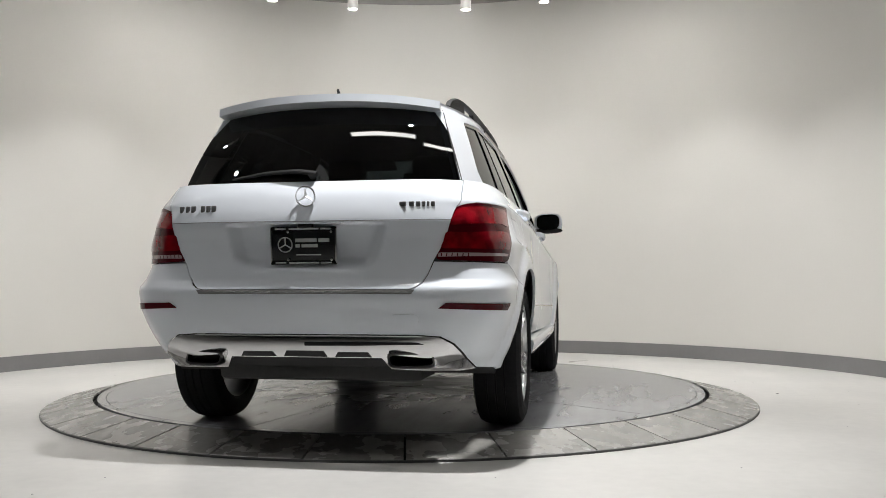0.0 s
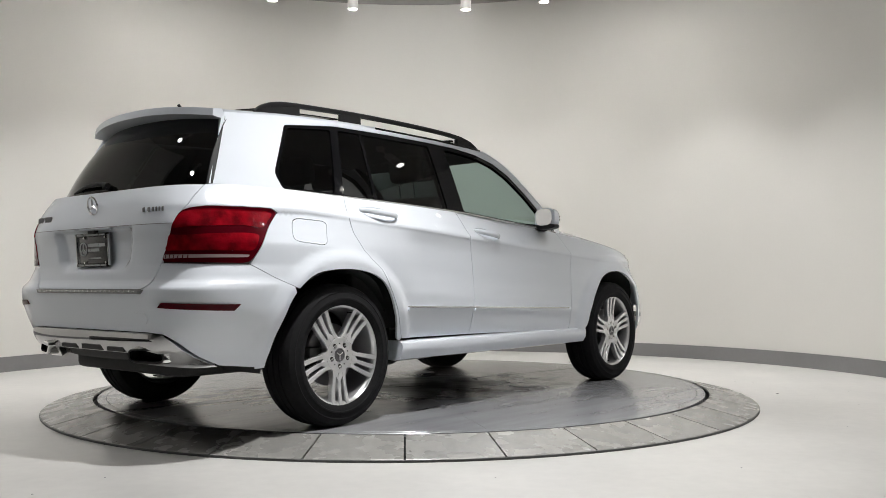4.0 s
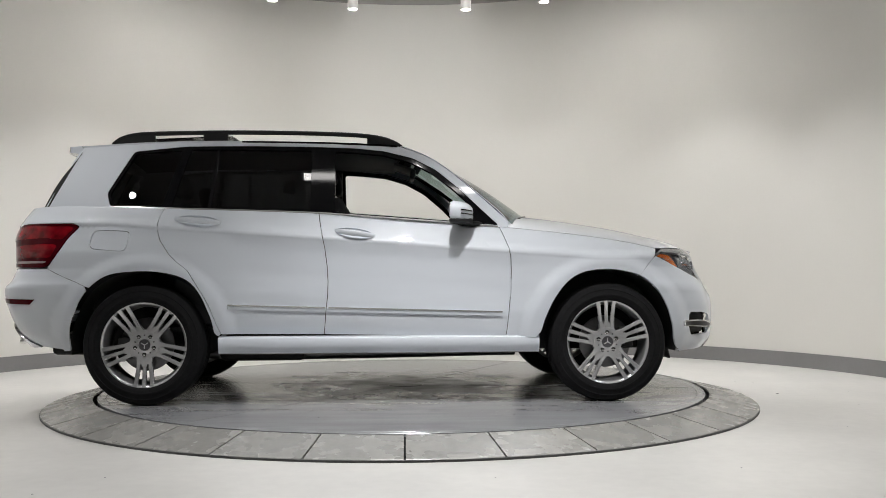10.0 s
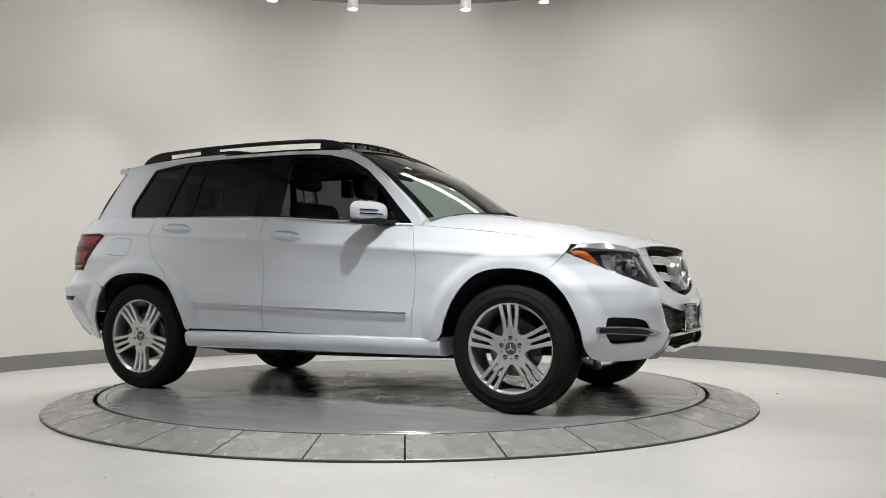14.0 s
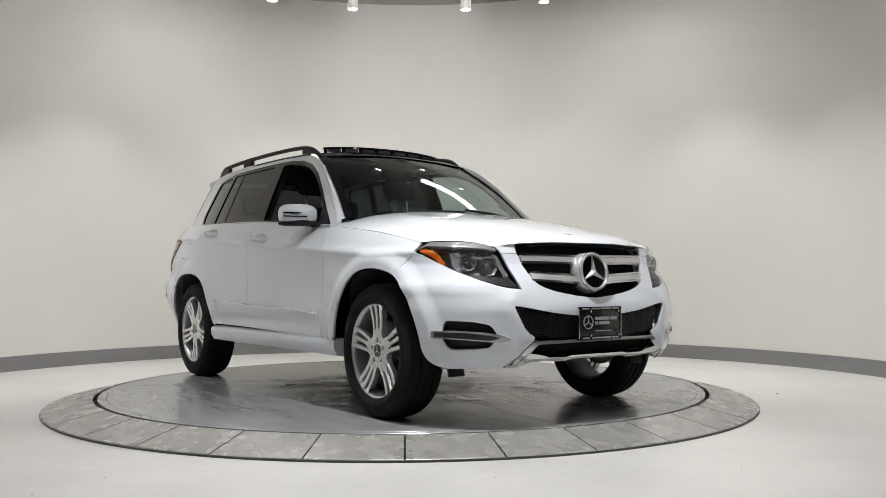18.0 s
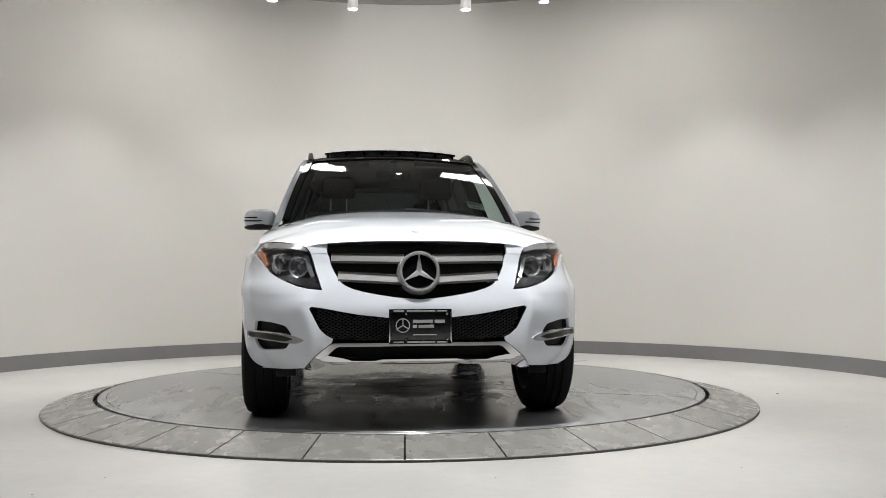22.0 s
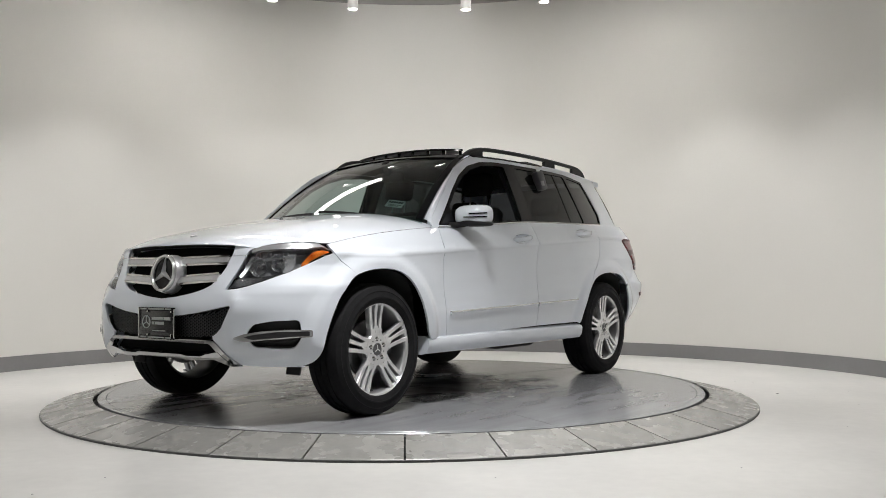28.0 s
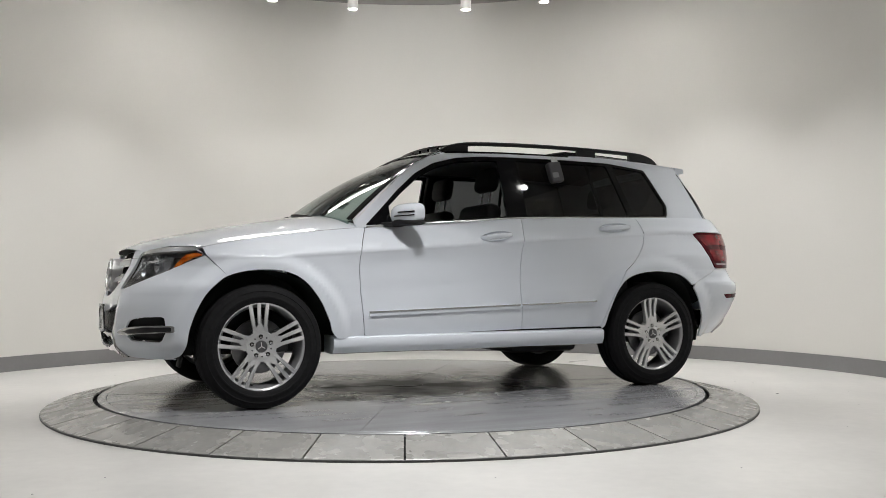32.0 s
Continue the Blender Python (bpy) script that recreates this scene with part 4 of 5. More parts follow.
grid_sheet("headliner", lambda u, v: roof(-.36 + .48 * u, -.43 + .86 * v) - Vector((0, 0, .045)), 3, 6, HEADLINER, car, "grey headliner")

# roof rails
for g in BOTH:
    pts = [(-1.665, 1.585), (-1.62, 1.618), (-1.55, 1.640), (-1.45, 1.650), (-1.2, 1.657), (-.95, 1.662), (-.6, 1.662), (-.3, 1.656), (-.1, 1.646), (.02, 1.628), (.09, 1.603), (.135, 1.575)]
    path = smooth_path([(x, min(.572, roof_y(x) - .018) * g, z) for x, z in pts], 5)
    bm = bmesh.new()
    sweep(bm, path, oval(.015, .0135, 10, 3))
    rail = part("roof_rail", bm, BLACK, car, "black roof rail")
    for x0, x1 in ((-1.66, -1.40), (-1.10, -.95), (-.08, .12)):
        bm = bmesh.new()
        rings = []
        for x in np.linspace(x0, x1, 8):
            top = spl([p[0] for p in pts], [p[1] for p in pts])(x)
            rings.append([Vector((x, (min(.572, roof_y(x) - .018) + d) * g, z)) for d, z in ((-.014, roof_edge(x) - .002), (.014, roof_edge(x) - .008), (.012, top), (-.012, top))])
        loft(bm, rings)
        part("rail_foot", bm, BLACK, rail)

# tail: spoiler, glass, tailgate
def spoiler(u, v):
    w = 2 * v - 1
    a = roof(-1.86, .535 * w) + Vector((0, 0, .003))
    b = Vector((-2.030 + .110 * abs(w) ** 2.4, (.548 + .0 * w) * w, 1.600 - .032 * abs(w) ** 2.2))
    c = b + Vector((-.004, 0, -.036))
    d = Vector((-1.93 + .09 * w * w, (.545) * w, 1.548 - .025 * w * w))
    if u < .45:
        return a.lerp(b, u / .45)
    return b.lerp(c, (u - .45) / .2) if u < .65 else c.lerp(d, (u - .65) / .35)


spo = grid_sheet("roof_spoiler", spoiler, 20, 28, PAINT, car, "white roof spoiler")
for v in (0, 1):
    bm = bmesh.new()
    bm.faces.new([bm.verts.new(spoiler(u, v)) for u in np.linspace(0, 1, 12)])
    part("spoiler_end", bm, PAINT, spo)


def rear_screen(u, v):
    w = 2 * v - 1
    a = Vector((-2.160 + .125 * abs(w) ** 2.6, .665 * w, 1.178))
    b = Vector((-1.945 + .10 * abs(w) ** 2.4, .560 * w, 1.552 - .030 * w * w))
    p = a.lerp(b, u)
    return p + Vector((-.018 * math.sin(math.pi * u), 0, .006 * math.sin(math.pi * u)))


for g in BOTH:
    def rear_pillar(u, v):
        q = glasshouse(-2.006 + .157 * u, 1.186 + .355 * u) + Vector((0, .0015, 0))
        r = rear_screen(u * .99, .992) + Vector((0, -.002, 0))
        p = q.lerp(r, v) + Vector((-.5, .8, .2)) * (.003 * math.sin(math.pi * v))
        return Vector((p.x, p.y * g, p.z))
    grid_sheet("screen_edge", rear_pillar, 14, 6, BLACK, car, "black edge of the rear window")
rs = grid_sheet("rear_screen", lambda u, v: rear_screen(u, .004 + .992 * v), 14, 24, DARKTINT, car, "dark tinted rear window")
def plate_dish(a, b):
    p = body(a, b)
    y, z = abs(p.y), p.z
    k = max(0, min(1, (.385 - .26 * max(0, (.975 - z)) - y) / .075)) * max(0, min(1, (z - .765) / .07)) * (1 if z < .978 else max(0, 1 - (z - .978) / .01))
    return p + Vector((.034 * k * k * (3 - 2 * k), 0, 0))


tg = panel("tailgate", plate_dish, T((0, 1.176), (.35, 1.176), (.679, 1.176), (.668, 1.052), (.573, .815), (.545, .752), (.524, .722), (.500, .702), (.47, .693), (0, .693)), PAINT, car, "white tailgate", sides=BOTH, res=.014)
emblem(tg, Matrix.Translation((-2.231, 0, 1.103)) @ Matrix(((0, 0, -1, 0), (-1, 0, 0, 0), (0, 1, 0, 0), (0, 0, 0, 1))) @ pose(0, 0, 0, 12), .047, "round chrome badge")
part("grip_bar", box((.014, .34, .012), pose(-2.235, 0, .986), .004), PAINT, tg, "white grip over the plate")
part("release_button", box((.02, .07, .02), pose(-2.232, 0, .972), .005), BLACK, tg)
for y, w in ((.60, .022), (.567, .020), (.537, .022), (.488, .020), (.461, .020), (.434, .022)):
    part("letter_block", box((.006, w, .030), Matrix.Translation(body(*fp(y, 1.055, -1)) + Vector((-.003, 0, 0))) @ pose(0, 0, 0, 0, 0, 14), .003), DULL, tg)
for y, w in ((-.44, .032), (-.478, .026), (-.507, .022), (-.530, .018), (-.550, .012), (-.570, .020)):
    q = body(*fp(-y, 1.062, -1))
    part("letter_block", box((.006, w, .022), Matrix.Translation((q.x - .003, -q.y, q.z)) @ pose(0, 0, 0, 0, 0, -14), .003), DULL, tg)
bm = bmesh.new()
path = smooth_path([(-2.172, -.03, 1.208), (-2.167, .06, 1.222), (-2.152, .22, 1.217), (-2.118, .39, 1.196)], 6)
sweep(bm, path, oval(.014, .012, 10), scale=lambda q: 1.1 - .6 * q)
rwip = part("rear_wiper", bm, BLACK, car, "black rear wiper")
bm = bmesh.new()
lathe(bm, [(.018, -.01), (.018, .010), (.014, .016), (.001, .018)], Matrix.Translation((-2.168, -.01, 1.205)) @ pose(0, 0, 0, 0, -70), 16)
part("wiper_hub", bm, BLACK, rwip)
bm = bmesh.new()
sweep(bm, [Vector((-1.70, 0, 1.625)), Vector((-1.72, 0, 1.65)), Vector((-1.75, 0, 1.68))], oval(.010, .014, 10), scale=lambda q: 1.1 - .5 * q)
part("aerial", bm, BLACK, car, "short black roof aerial")

# rear lamps
for g in BOTH:
    tl = panel("rear_lamp", body, fillet(T((.575, .818), (.663, 1.045), (.700, 1.064), (.745, 1.070)) + S((-1.80, 1.070), (-1.768, 1.052), (-1.944, .811)), .03, 4), DARKRED, car, "red rear lamp", sides=(g,), res=.025, thick=.02, lift=.004)
    panel("lamp_segment", body, fillet(T((.640, .968), (.668, 1.040), (.745, 1.060)) + S((-1.83, 1.060), (-1.795, 1.044), (-1.86, .972), (-1.95, .985)) + T((.72, .975)), .018, 4), RED, tl, "bright red segment", sides=(g,), res=.018, thick=.006, lift=.006)
    panel("lamp_segment", body, fillet(T((.600, .868), (.626, .942), (.70, .938)) + S((-1.96, .950), (-1.885, .945), (-1.925, .868)), .016, 4), RED, tl, "bright red segment", sides=(g,), res=.018, thick=.006, lift=.006)
    panel("lamp_strip", body, fillet(T((.590, .832), (.596, .850)) + S((-1.945, .850), (-1.953, .838)), .005, 2), MILK, tl, "clear strip", sides=(g,), res=.025, thick=.006, lift=.006)
    for k in range(6):
        panel("lamp_rib", body, T((.604 + .022 * k, .834), (.606 + .022 * k, .848), (.610 + .022 * k, .848), (.608 + .022 * k, .834)), DARKRED, tl, sides=(g,), res=.03, thick=0, lift=.0072)
rb = panel("rear_bumper", body, T((0, .689), (.474, .689), (.505, .699), (.53, .718), (.55, .75), (.576, .811)) + S((-1.943, .8045), (-1.82, .7458), (-1.715, .7015), *ARCH_R[37:], (-1.86, .318)) + T((.80, .328), (.728, .342), (.704, .388), (.660, .458), (.605, .489), (.50, .496), (0, .496)), PAINT, car, "white rear bumper", sides=BOTH, res=.018)
panel("load_strip", body, T((0, .690), (.50, .690), (.485, .672), (0, .672)), DULL, rb, "bright loading edge strip", sides=BOTH, res=.03, thick=.01, lift=.007)
for k in range(-11, 12):
    p = body(*fp(min(.47, abs(k) * .041 + .001), .683, -1))
    part("strip_rib", box((.006, .030, .007), Matrix.Translation((p.x - .008, p.y * (1 if k >= 0 else -1), .683)) @ pose(0, 0, 0, 8), .002), BRIGHT, rb)
panel("lid_crease", body, T((0, .9935), (.652, .9935), (.651, .9905), (0, .9905)), GREYBOX, tg, "thin shut line across the tailgate", sides=BOTH, res=.04, thick=0, lift=.0012)
for g in BOTH:
    panel("reflector", body, T((.600, .610), (.632, .634)) + S((-2.005, .626), (-2.035, .597)), DARKRED, rb, "dark red reflector", sides=(g,), res=.03, thick=.01, lift=.004)
panel("tow_cover", body, fillet(T((.520, .562), (.50, .585), (.405, .583), (.392, .575), (.410, .535), (.505, .535)), .02), PAINT, rb, sides=(-1,), res=.03, thick=.004, lift=.003)
def skid_surface(a, b):
    """The rear trim bulges out between its upper and lower edge."""
    p = body(a, b)
    k = min(1, max(0, (b - .345) / .145))
    return p + Vector((-.013 * math.sin(math.pi * k) * min(1, max(0, (-1.9 - p.x) / .2)), 0, 0))


panel("rear_skid", skid_surface, T((0, .492), (.50, .492), (.60, .485), (.654, .455), (.698, .386), (.722, .340), (.66, .334), (.38, .345), (.345, .396), (0, .396)), SKIDM, rb, "chrome rear skid trim", sides=BOTH, res=.012, thick=.03, lift=.006)
panel("skid_slot", skid_surface, fillet(T((0, .462), (.25, .464), (.50, .464), (.535, .455), (.25, .448), (0, .446)), .004, 2), GLOSSB, rb, "dark fold in the trim", sides=(-1,), res=.02, thick=0, lift=.0075)
for y0, y1, y2, y3 in ((-.10, -.085, .085, .10), (.135, .15, .285, .30), (-.30, -.285, -.15, -.135)):
    for gg in (1, -1):
        a, b, c, d = (abs(v) for v in (y0, y1, y2, y3)) if y0 * y3 > 0 else (0, 0, y2, y3)
        if (y0 >= 0) == (gg > 0) or y0 * y3 < 0:
            panel("skid_insert", skid_surface, T((min(a, d), .400), (min(b, c), .420), (max(b, c), .420), (max(a, d), .400)) if y0 * y3 > 0 else T((0, .400), (0, .424), (y2, .424), (y3, .400)), BLACK, rb, "black insert in the trim", sides=(gg,), res=.03, thick=.004, lift=.009)
panel("diffuser", body, T((0, .40), (.34, .40), (.38, .352), (.56, .350), (.54, .340), (.44, .330), (.30, .318), (0, .318)), BLACK, rb, "black diffuser under the rear bumper", sides=BOTH, res=.04, thick=.12, lift=-.05)
for g in BOTH:
    m = Matrix.Translation((-2.220, .478 * g, .386)) @ Matrix(((0, 0, -1, 0), (-1, 0, 0, 0), (0, 1, 0, 0), (0, 0, 0, 1)))
    def mouth(k, h, inset=0):
        return [m @ Vector((a * k + b * .25 * g, b * k, h + .30 * a * g - .02)) for a, b in oval(.101 - inset, .037 - inset, 28, 4.5)]
    bm = bmesh.new()
    loft(bm, [mouth(.95, -.10), mouth(1.0, .022), mouth(1, .032, .004), mouth(1, .032, .013)], caps=False)
    part("exhaust_tip", bm, CHROME, rb, "chrome rectangular exhaust tip")
    bm = bmesh.new()
    cap(bm, loft(bm, [mouth(1, -.05, .015), mouth(1, .031, .013)], caps=False)[0])
    part("exhaust_inner", bm, GAP, rb)


def plate(m, label):
    """A black dealer plate in a bright frame, its writing as bars."""
    pl = part("licence_plate", box((.292, .140, .006), m, .004), PLATEM, car, label)
    for sx, sy, x, y in ((.304, .018, 0, .075), (.304, .018, 0, -.075), (.008, .155, .149, 0), (.008, .155, -.149, 0)):
        part("plate_rim", box((sx, sy, .012), m @ pose(x, y, .002), .003), GLOSSB if sx > .1 else CHROME, pl)
    words = [(.098, .016, .012, .024), (.050, .016, .094, .024), (.020, .015, -.027, .000), (.074, .015, .028, .000), (.112, .005, .022, -.040)]
    words += [(.05 + .012 * (k % 3), .007, -.105 + .070 * k, y) for k in range(4) for y in (.075, -.075)]
    for sx, sy, x, y in words:
        part("text_bar", box((sx, sy, .003), m @ pose(x, y, .0075 if abs(y) > .07 else .0042)), WHITEBAR, pl)
    for x in (-.10, .10):
        for y in (.075, -.075):
            bm = bmesh.new()
            lathe(bm, [(.006, .006), (.006, .010), (.001, .011)], m @ pose(x + .03, y * .82, 0), 10)
            part("plate_screw", bm, CHROME, pl)
    bm = bmesh.new()
    lathe(bm, [(.030, .002), (.030, .006), (.035, .006), (.035, .002)], m @ pose(-.085, .005, 0), 24)
    part("plate_badge", bm, WHITEBAR, pl)
    for k in range(3):
        part("badge_bar", box((.005, .030, .003), m @ pose(-.085, .005, .0042) @ pose(0, 0, 0, 0, 0, 120 * k) @ pose(0, .015, 0)), WHITEBAR, pl)


plate(Matrix.Translation((2.168, 0, .508)) @ Matrix(((0, 0, 1, 0), (1, 0, 0, 0), (0, 1, 0, 0), (0, 0, 0, 1))), "black front plate with pale writing in a bright frame")
plate(Matrix.Translation((-2.224, .01, .885)) @ Matrix(((0, 0, -1, 0), (-1, 0, 0, 0), (0, 1, 0, 0), (0, 0, 0, 1))) @ pose(0, 0, 0, 4), "black rear plate with pale writing in a bright frame")

# mirrors
SWEEP = .36
for g in BOTH:
    def shell():
        bm = bmesh.new()
        rings = []
        for i in range(11):
            a = i / 10
            x = .452 + .106 * a
            k = (1 - max(0, (a - .35) / .65) ** 2.4) ** .5 if a < 1 else .12
            k = max(k, .12)
            rings.append([Vector((x - SWEEP * p * k, (.892 + p * k) * g, 1.140 + r * k - .010 * a)) for p, r in oval(.102, .066, 22, 3.2)])
        loft(bm, rings)
        return bm
    mir = part("door_mirror", shell(), PAINT, car, "white door mirror with a black base")
    bm = bmesh.new()
    loft(bm, [[Vector((.447 + d - SWEEP * p * k, (.892 + p * k) * g, 1.084 + r)) for p, r in oval(.103, .017, 20, 3)] for d, k in ((.0, .98), (.05, 1.0), (.085, .8), (.104, .4))])
    part("mirror_base", bm, BLACK, mir, "black lower edge")
    bm = bmesh.new()
    sweep(bm, [Vector((.50, .83 * g, 1.082)), Vector((.55, .79 * g, 1.075)), Vector((.60, .76 * g, 1.075))], oval(.05, .018, 12, 3))
    part("mirror_foot", bm, BLACK, mir)
    bm = bmesh.new()
    cap(bm, loft(bm, [[Vector((.440 - SWEEP * p, (.892 + p) * g, 1.145 + r)) for p, r in oval(.082, .055, 22, 3.2)], [Vector((.453 - SWEEP * p, (.892 + p) * g, 1.145 + r)) for p, r in oval(.08, .05, 22, 3.2)]], caps=False)[0])
    part("mirror_glass", bm, MIRROR, mir, "mirror glass")
    for r0, p0, p1 in ((.014, .012, .097), (-.008, -.020, .097)):
        bm = bmesh.new()
        pth = []
        for k in range(13):
            p = p0 + (p1 - p0) * k / 12
            kk = min(.995, (abs(p / .102) ** 3.2 + abs(r0 / .066) ** 3.2) ** (1 / 3.2))
            a = .35 + .65 * (1 - kk * kk) ** (1 / 2.4)
            pth.append(Vector((.452 + .106 * a + .001 - SWEEP * p, (.892 + p) * g, 1.140 + r0 - .010 * a)))
        sweep(bm, pth, [(-.004, -.0035), (.004, -.0035), (.004, .0035), (-.004, .0035)])
        part("signal_slit", bm, GLOSSB, mir, "dark signal slit")
    panel("mirror_triangle", glasshouse, [(.56, belt(.56) + .012), (.715, 1.068), (.60, 1.185), (.56, 1.215)], GLOSSB, car, "gloss black mirror corner", sides=(g,), res=.03, thick=.01, lift=.001)

# wheels
def build_wheel():
    wh = thing("wheel", "", "")
    tyre = bmesh.new()
    w = .116
    prof = [(.250, -w + .012), (.262, -w + .002), (.290, -w - .002), (.320, -w + .002), (.340, -w + .014), (.351, -w + .034), (.355, -.06), (.3555, -.048), (.348, -.046), (.348, -.040), (.3555, -.038),
            (.356, -.006), (.348, -.004), (.348, .004), (.356, .006), (.3555, .038), (.348, .040), (.348, .046), (.3555, .048), (.355, .06), (.351, w - .034), (.340, w - .014), (.320, w - .002), (.318, w - .0005), (.314, w - .002),
            (.290, w + .002), (.288, w + .0035), (.280, w + .0035), (.278, w + .001), (.262, w - .002), (.250, w - .012)]
    lathe(tyre, [(r + .0042 if r > .33 else r, h) for r, h in prof], n=72)
    part("tyre", tyre, RUBBER, wh, "black tyre", angle=30)
    bm = bmesh.new()
    lathe(bm, [(.256, -w + .01), (.245, -w + .012), (.232, -w + .03), (.222, -.05), (.222, .04), (.238, .082)], n=72)
    part("barrel", bm, DULL, wh, "grey inner rim barrel", angle=50)
    bm = bmesh.new()
    lathe(bm, [(.236, .080), (.240, .092), (.247, .098), (.250, .098), (.253, .104), (.257, .106), (.2605, .103), (.260, .096), (.252, .090)], n=72)
    part("rim", bm, ALLOY, wh, "silver alloy rim", angle=50)
    sbm = bmesh.new()
    for off0, off1, w0 in ((-.0300, -.0500, .0105), (0, 0, .0100), (.0300, .0500, .0105)):
        rings = []
        for k in range(8):
            q = k / 7
            r = .088 + .162 * q
            o = off0 * (1 - q) + off1 * q
            wd = w0 + .0025 * q
            fy = .088 + .013 * q ** 2 - .003 * math.sin(math.pi * q)
            rings.append([Vector((o - wd, r, fy - .005)), Vector((o - wd * .78, r, fy)), Vector((o + wd * .78, r, fy)), Vector((o + wd, r, fy - .005)), Vector((o + wd * .7, r, fy - .034)), Vector((o - wd * .7, r, fy - .034))])
        loft(sbm, rings)
    web = [(-.047, .055), (.047, .055), (.0435, .095), (.0420, .112), (.031, .119), (.019, .110), (.0115, .126), (-.0115, .126), (-.019, .110), (-.031, .119), (-.0420, .112), (-.0435, .095)]
    loft(sbm, [[Vector((x, y, z)) for x, y in web] for z in (.052, .0865)])
    s0 = part("spoke", sbm, ALLOY, wh, "triple alloy spoke", angle=25)
    for k in range(1, 5):
        o = new("spoke", s0.data)
        o.parent = wh
        tagged(o, "triple alloy spoke")
        o.matrix_basis = pose(0, 0, 0, 0, 0, 72 * k)
    bm = bmesh.new()
    lathe(bm, [(.090, .05), (.090, .082), (.086, .0872), (.060, .0868), (.040, .0872), (.036, .0885), (.0345, .0875)], n=40)
    part("hub", bm, ALLOY, wh, "alloy hub", angle=30)
    bm = bmesh.new()
    lathe(bm, [(.0345, .086), (.0335, .0895), (.029, .090), (.028, .0888), (.001, .0895)], n=28)
    part("centre_cap", bm, KEYBOX, wh, "dark grey centre cap")
    for k in range(3):
        part("cap_bar", box((.005, .024, .002), pose(0, 0, .0895, 0, 0, 120 * k) @ pose(0, .012, 0)), SATIN, wh)
    bb = bmesh.new()
    lathe(bb, [(.0135, .0865), (.0135, .0885), (.0115, .0890), (.0108, .0872)], pose(0, .0570, 0), n=14)
    lathe(bb, [(.0075, .0868), (.0075, .0905), (.004, .0915), (.001, .0915)], pose(0, .0570, 0), n=10)
    b0 = part("wheel_bolt", bb, CHROME, wh, "wheel bolt")
    hb = bmesh.new()
    cap(hb, lathe(hb, [(.0112, .0874), (.0112, .0873)], pose(0, .0570, 0), n=14)[0])
    h0 = part("bolt_hole", hb, GAP, wh)
    hs = bmesh.new()
    cap(hs, lathe(hs, [(.0042, .0876), (.0042, .0870)], pose(.0335, .0461, 0), n=10)[0])
    h1 = part("bolt_hole", hs, GAP, wh)
    for k in range(1, 5):
        for src, nm in ((b0, "wheel_bolt"), (h0, "bolt_hole"), (h1, "bolt_hole")):
            o = new(nm, src.data)
            o.parent = wh
            o.matrix_basis = pose(0, 0, 0, 0, 0, 72 * k)
    bm = bmesh.new()
    lathe(bm, [(.158, .0), (.158, .018), (.150, .020), (.085, .020), (.080, .045), (.001, .045)], n=40)
    part("brake_disc", bm, DISCBRAKE, wh, "steel brake disc")
    bm = box((.085, .13, .075), pose(.125, .02, .012), .015)
    part("brake_caliper", bm, UNDER, wh, "dark brake caliper")
    bm = bmesh.new()
    lathe(bm, [(.0045, .07), (.0045, .100), (.001, .102)], pose(-.07, -.212, 0), n=8)
    part("valve", bm, BLACK, wh)
    return wh


wheel = build_wheel()
wheel.parent = car
for n, (x, g, turn) in enumerate(((-WHEEL_X, -1, 180), (WHEEL_X, -1, 2), (WHEEL_X, 1, 4), (-WHEEL_X, 1, 6))):
    base = pose(0, 0, 0, 90) if g < 0 else pose(0, 0, 0, 90, 0, 180)
    m = Matrix.Translation((x, .776 * g, WHEEL_Z)) @ base @ pose(0, 0, 0, 0, 0, turn)
    if n == 0:
        wheel.matrix_basis = m
    else:
        copy_thing(wheel, m)

# wheel wells and underside
for g in BOTH:
    for x in (-WHEEL_X, WHEEL_X):
        bm = bmesh.new()
        rings = []
        for y in (.50, .80, .897):
            ring_ = []
            for a in np.linspace(-.12, math.pi + .12, 25):
                wx, wz = x + .446 * math.cos(a), .346 + .446 * math.sin(a)
                edge = min(.80 + .097 * max(0, math.sin(a) - .45) / .45, body(*sp(wx, wz)).y - .014)
                ring_.append(Vector((wx, (min(y, edge) if y > .6 else y) * g, wz)))
            rings.append(ring_)
        loft(bm, rings, close=False)
        bm.faces.new([v for v in bm.verts if abs(v.co.y) < .6])
        part("wheel_well", bm, UNDER, car, "black wheel arch liner")
for g in BOTH:
    part("air_deflector", box((.014, .10, .065), pose(1.80, .655 * g, .272, 0, -14), .005), BLACK, car, "black rubber deflector ahead of the wheel")
part("floor_pan", box((1.85, 1.66, .12), pose(0, 0, .355), .03), UNDER, car, "dark underside")
part("engine_tray", box((.80, .90, .05), pose(1.45, 0, .345), .02), UNDER, car, "black engine undertray")
part("boot_floor", box((1.0, .98, .12), pose(-1.55, 0, .33), .03), UNDER, car, "dark boot underside")
part("fuel_tank", box((.55, .9, .1), pose(-.75, 0, .27), .04), UNDER, car)
bm = bmesh.new()
sweep(bm, smooth_path([(.9, -.2, .26), (0, -.25, .25), (-.9, -.3, .25), (-1.5, -.42, .30)], 6), oval(.032, .032, 12))
part("exhaust_pipe", bm, DISCBRAKE, car, "steel exhaust pipe")
for x in (-WHEEL_X, WHEEL_X):
    bm = bmesh.new()
    sweep(bm, [Vector((x, -.66, .35)), Vector((x, 0, .35)), Vector((x, .66, .35))], oval(.03, .03, 10))
    part("axle", bm, UNDER, car)

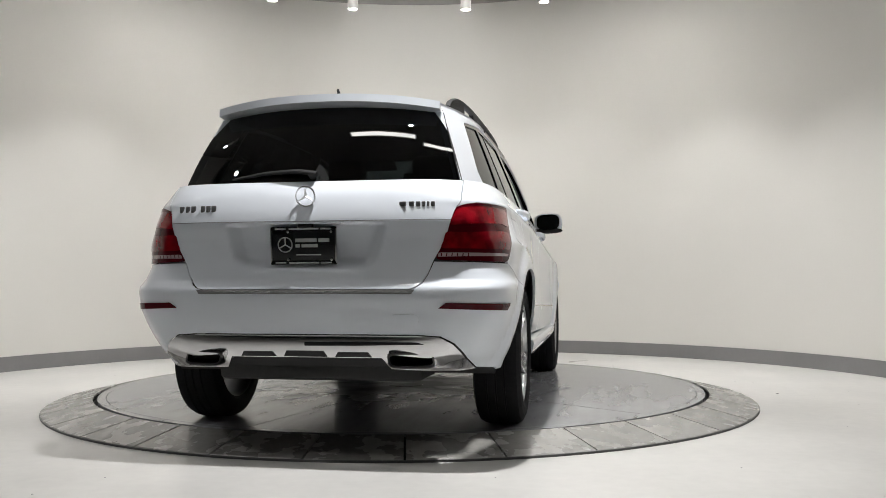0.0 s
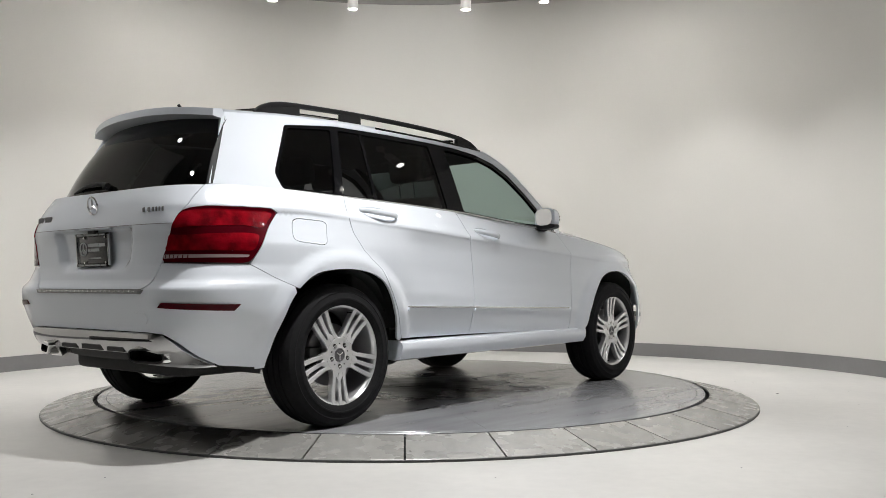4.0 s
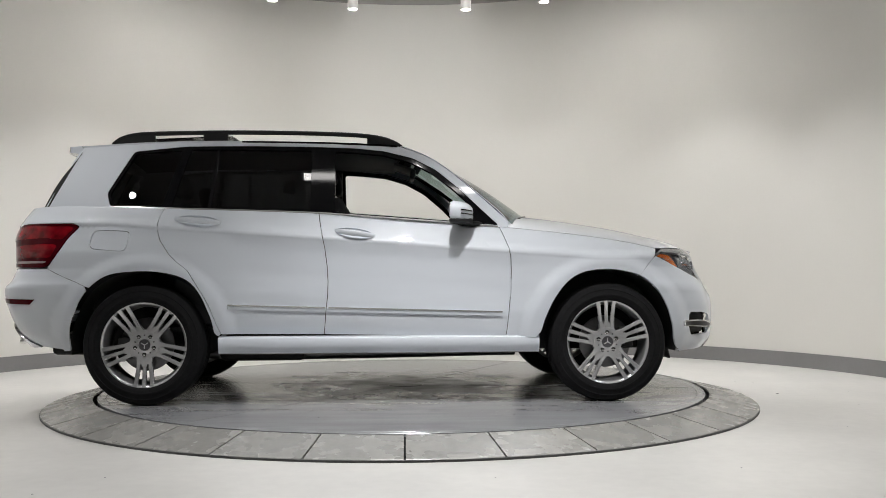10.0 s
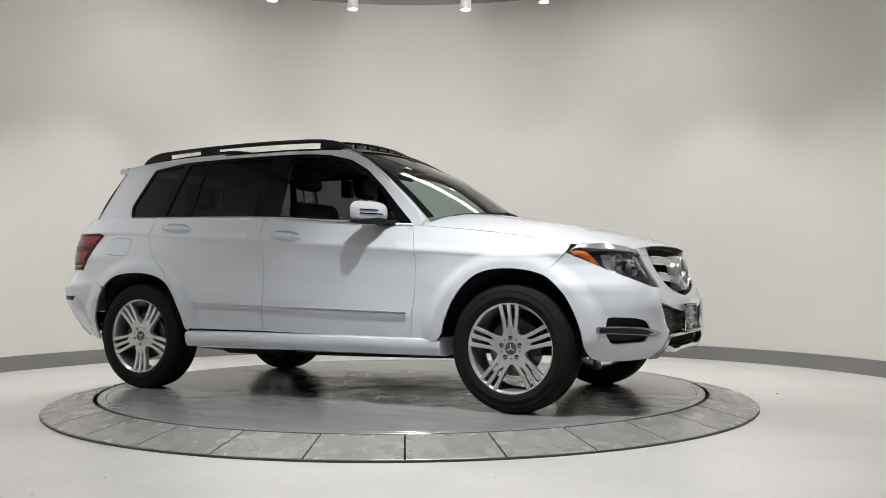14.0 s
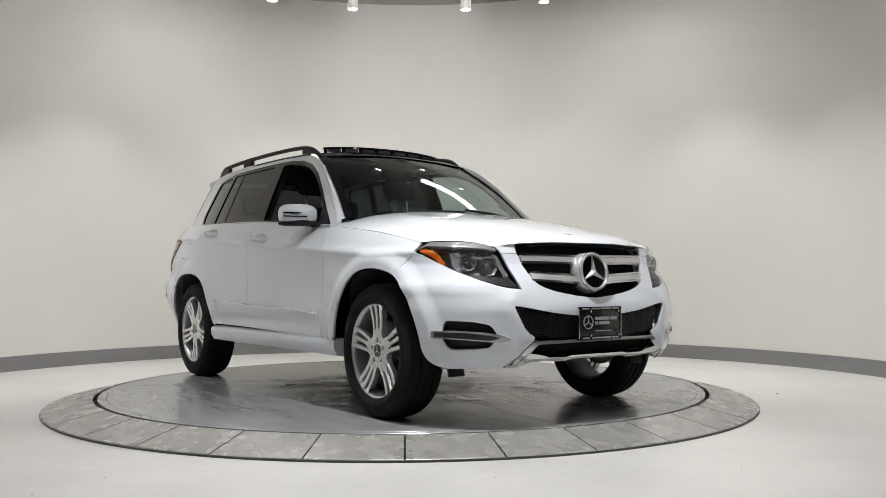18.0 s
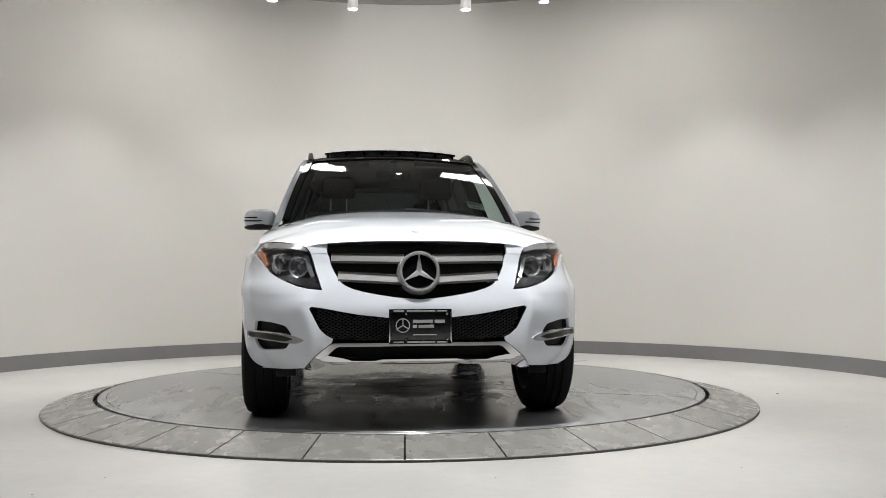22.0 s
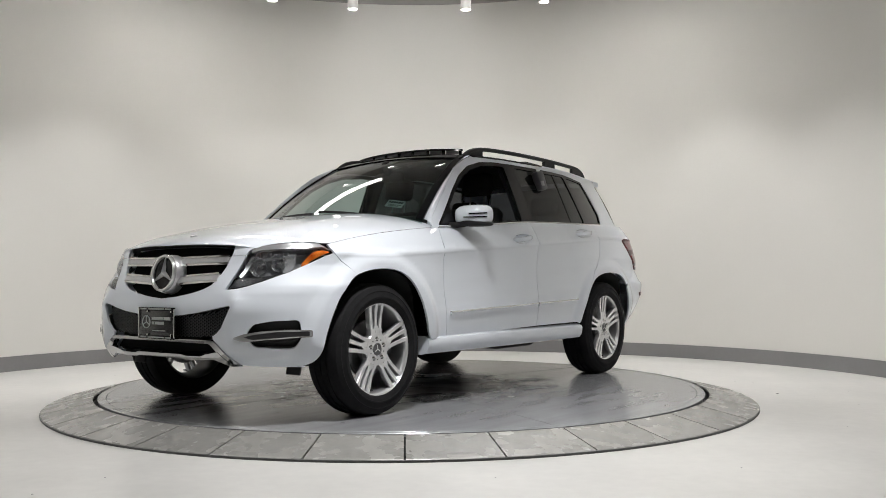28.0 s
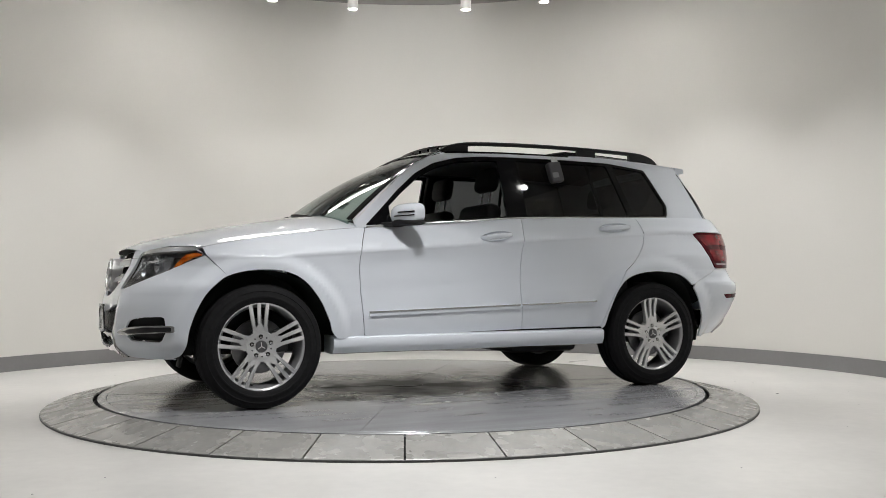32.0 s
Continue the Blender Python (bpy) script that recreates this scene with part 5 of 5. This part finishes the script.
# cabin
def seat(x, y, w=.50, back=.60, parent=car, head=True):
    st = part("seat", box((.50, w, .14), pose(x, y, .66, 0, -8), .05, 3), LEATHER, parent, "black leather seat")
    part("backrest", box((.12, w * .94, back), pose(x - .27, y, .66 + back * .5, 0, -14), .05, 3), LEATHER, st)
    if head:
        part("headrest", box((.09, .25, .17), pose(x - .385, y, .72 + back + .11, 0, -10), .04, 3), LEATHER, st, "black headrest")
        for d in (-.06, .06):
            bm = bmesh.new()
            lathe(bm, [(.006, 0), (.006, .12)], pose(x - .365, y + d, .66 + back - .01, 0, -10), 8)
            part("headrest_post", bm, SATIN, st)


for y in (-.37, .37):
    seat(.05, y)
seat(-.88, 0, 1.25, .56, head=False)
for y in (-.40, .40):
    part("rear_headrest", box((.09, .25, .15), pose(-1.265, y, 1.33, 0, -10), .04, 3), LEATHER, car, "black rear headrest")
dash = bmesh.new()
loft(dash, [[Vector((x - .24 * max(0, x - .6) / .38 * (y / .72) ** 2, y, z - (.05 * (y / .72) ** 2 if z > 1 else 0))) for x, z in ((.96, .75), (.96, 1.075), (.82, 1.105), (.60, 1.09), (.50, 1.02), (.52, .90), (.62, .70))] for y in np.linspace(-.72, .72, 9)])
da = part("dashboard", dash, TRIM, car, "dark dashboard", angle=25)
part("instrument_hood", box((.20, .36, .09), pose(.56, .37, 1.10, 0, 8), .035, 3), TRIM, da)
part("centre_screen", box((.03, .22, .14), pose(.50, 0, 1.06, 0, -10), .01), GLOSSB, da)
sw = bmesh.new()
m = pose(.36, .37, .985, 0, -64)
ringp = [m @ Vector((.185 * math.cos(a), .185 * math.sin(a), 0)) for a in np.linspace(0, 2 * math.pi, 33)]
sweep(sw, ringp, oval(.015, .015, 8), up=(m.to_3x3() @ Vector((0, 0, 1))))
stw = part("steering_wheel", sw, LEATHER, car, "black steering wheel")
part("wheel_boss", box((.12, .15, .05), m @ pose(0, 0, -.02), .02), LEATHER, stw)
part("wheel_spoke", box((.035, .36, .02), m @ pose(0, 0, -.01), .005), LEATHER, stw)
part("centre_console", box((1.05, .24, .26), pose(.12, 0, .60), .04, 3), TRIM, car, "dark centre console")
part("cabin_floor", box((2.2, 1.5, .03), pose(-.30, 0, .44)), TRIM, car)
part("boot_trim", box((.65, 1.20, .50), pose(-1.72, 0, .80), .05), TRIM, car, "dark luggage cover and trim")
for g in BOTH:
    part("door_lining", box((1.05, .05, .58), pose(.18, .765 * g, .76, 4 * g), .02), TRIM, car, "dark door lining")
    part("door_lining", box((.85, .05, .62), pose(-.80, .765 * g, .78, 4 * g), .02), TRIM, car, "dark door lining")
    bm = bmesh.new()
    sweep(bm, [glasshouse(-.345, z) * 1.0 + Vector((0, -.05, 0)) if g > 0 else Vector((-.345, -glasshouse(-.345, z).y + .05, z)) for z in np.linspace(1.10, 1.56, 6)], oval(.05, .03, 10, 3), up=Vector((0, 1, 0)))
    part("centre_pillar", bm, TRIM, car, "dark centre pillar")
    part("sun_visor", box((.14, .36, .018), pose(.16, .34 * g, 1.545, 0, 18), .006), HEADLINER, car, "grey sun visor")
rv = part("inside_mirror", box((.035, .235, .07), pose(.22, 0, 1.46, 0, 8), .015, 3), BLACK, car, "black inside mirror")
part("mirror_stem", box((.05, .05, .10), pose(.26, 0, 1.52, 0, 30), .012), BLACK, rv)

# loose items on the car
def sticker():
    c = screen(.20, .5 + .5 * .70, -.006)
    d = (screen(.30, .85, -.006) - c).normalized()
    r = (screen(.20, .90, -.006) - c).normalized()
    n = r.cross(d).normalized()
    d = n.cross(r)
    m = Matrix(((r.x, d.x, n.x, c.x), (r.y, d.y, n.y, c.y), (r.z, d.z, n.z, c.z), (0, 0, 0, 1)))
    lab = part("stock_label", box((.115, .075, .001), m), PAPER, car, "white paper stock label inside the windscreen")
    for x, y, w, h in ((0, .016, .10, .020), (0, -.012, .09, .006), (-.005, -.024, .07, .005)):
        for k in range(6):
            part("text_bar", box((w / 8, h, .001), m @ pose(x - w / 2 + (k + .5) * w / 6, y, .001)), GLOSSB, lab)


sticker()
p = glasshouse(-.70, 1.50)
kb = part("key_box", box((.10, .055, .145), Matrix.Translation((p.x, p.y + .030, p.z - .03)) @ pose(0, 0, 0, 14, 8), .014, 3), KEYBOX, car, "dark grey lock box hung on the rear door window")
part("shackle", box((.05, .008, .07), Matrix.Translation((p.x - .01, p.y + .012, p.z + .05)) @ pose(0, 0, 0, 18), .004), SATIN, kb)
part("dial", box((.05, .008, .04), Matrix.Translation((p.x + .01, p.y + .060, p.z - .05)) @ pose(0, 0, 0, 14, 8), .004), GREYBOX, kb)

# ---- turning ----
def motions():
    off = Vector((-.1711, -.0935, 0))
    walk(disc, [(t, pose(0, 0, 0, 0, 0, a)) for t, a in TURN])
    rows = []
    for t, a in TURN:
        p = Euler((0, 0, radians(a))).to_matrix() @ off
        rows.append((t, pose(p.x, p.y, p.z + .001, 0, 0, a)))
    walk(car, rows)


motions()
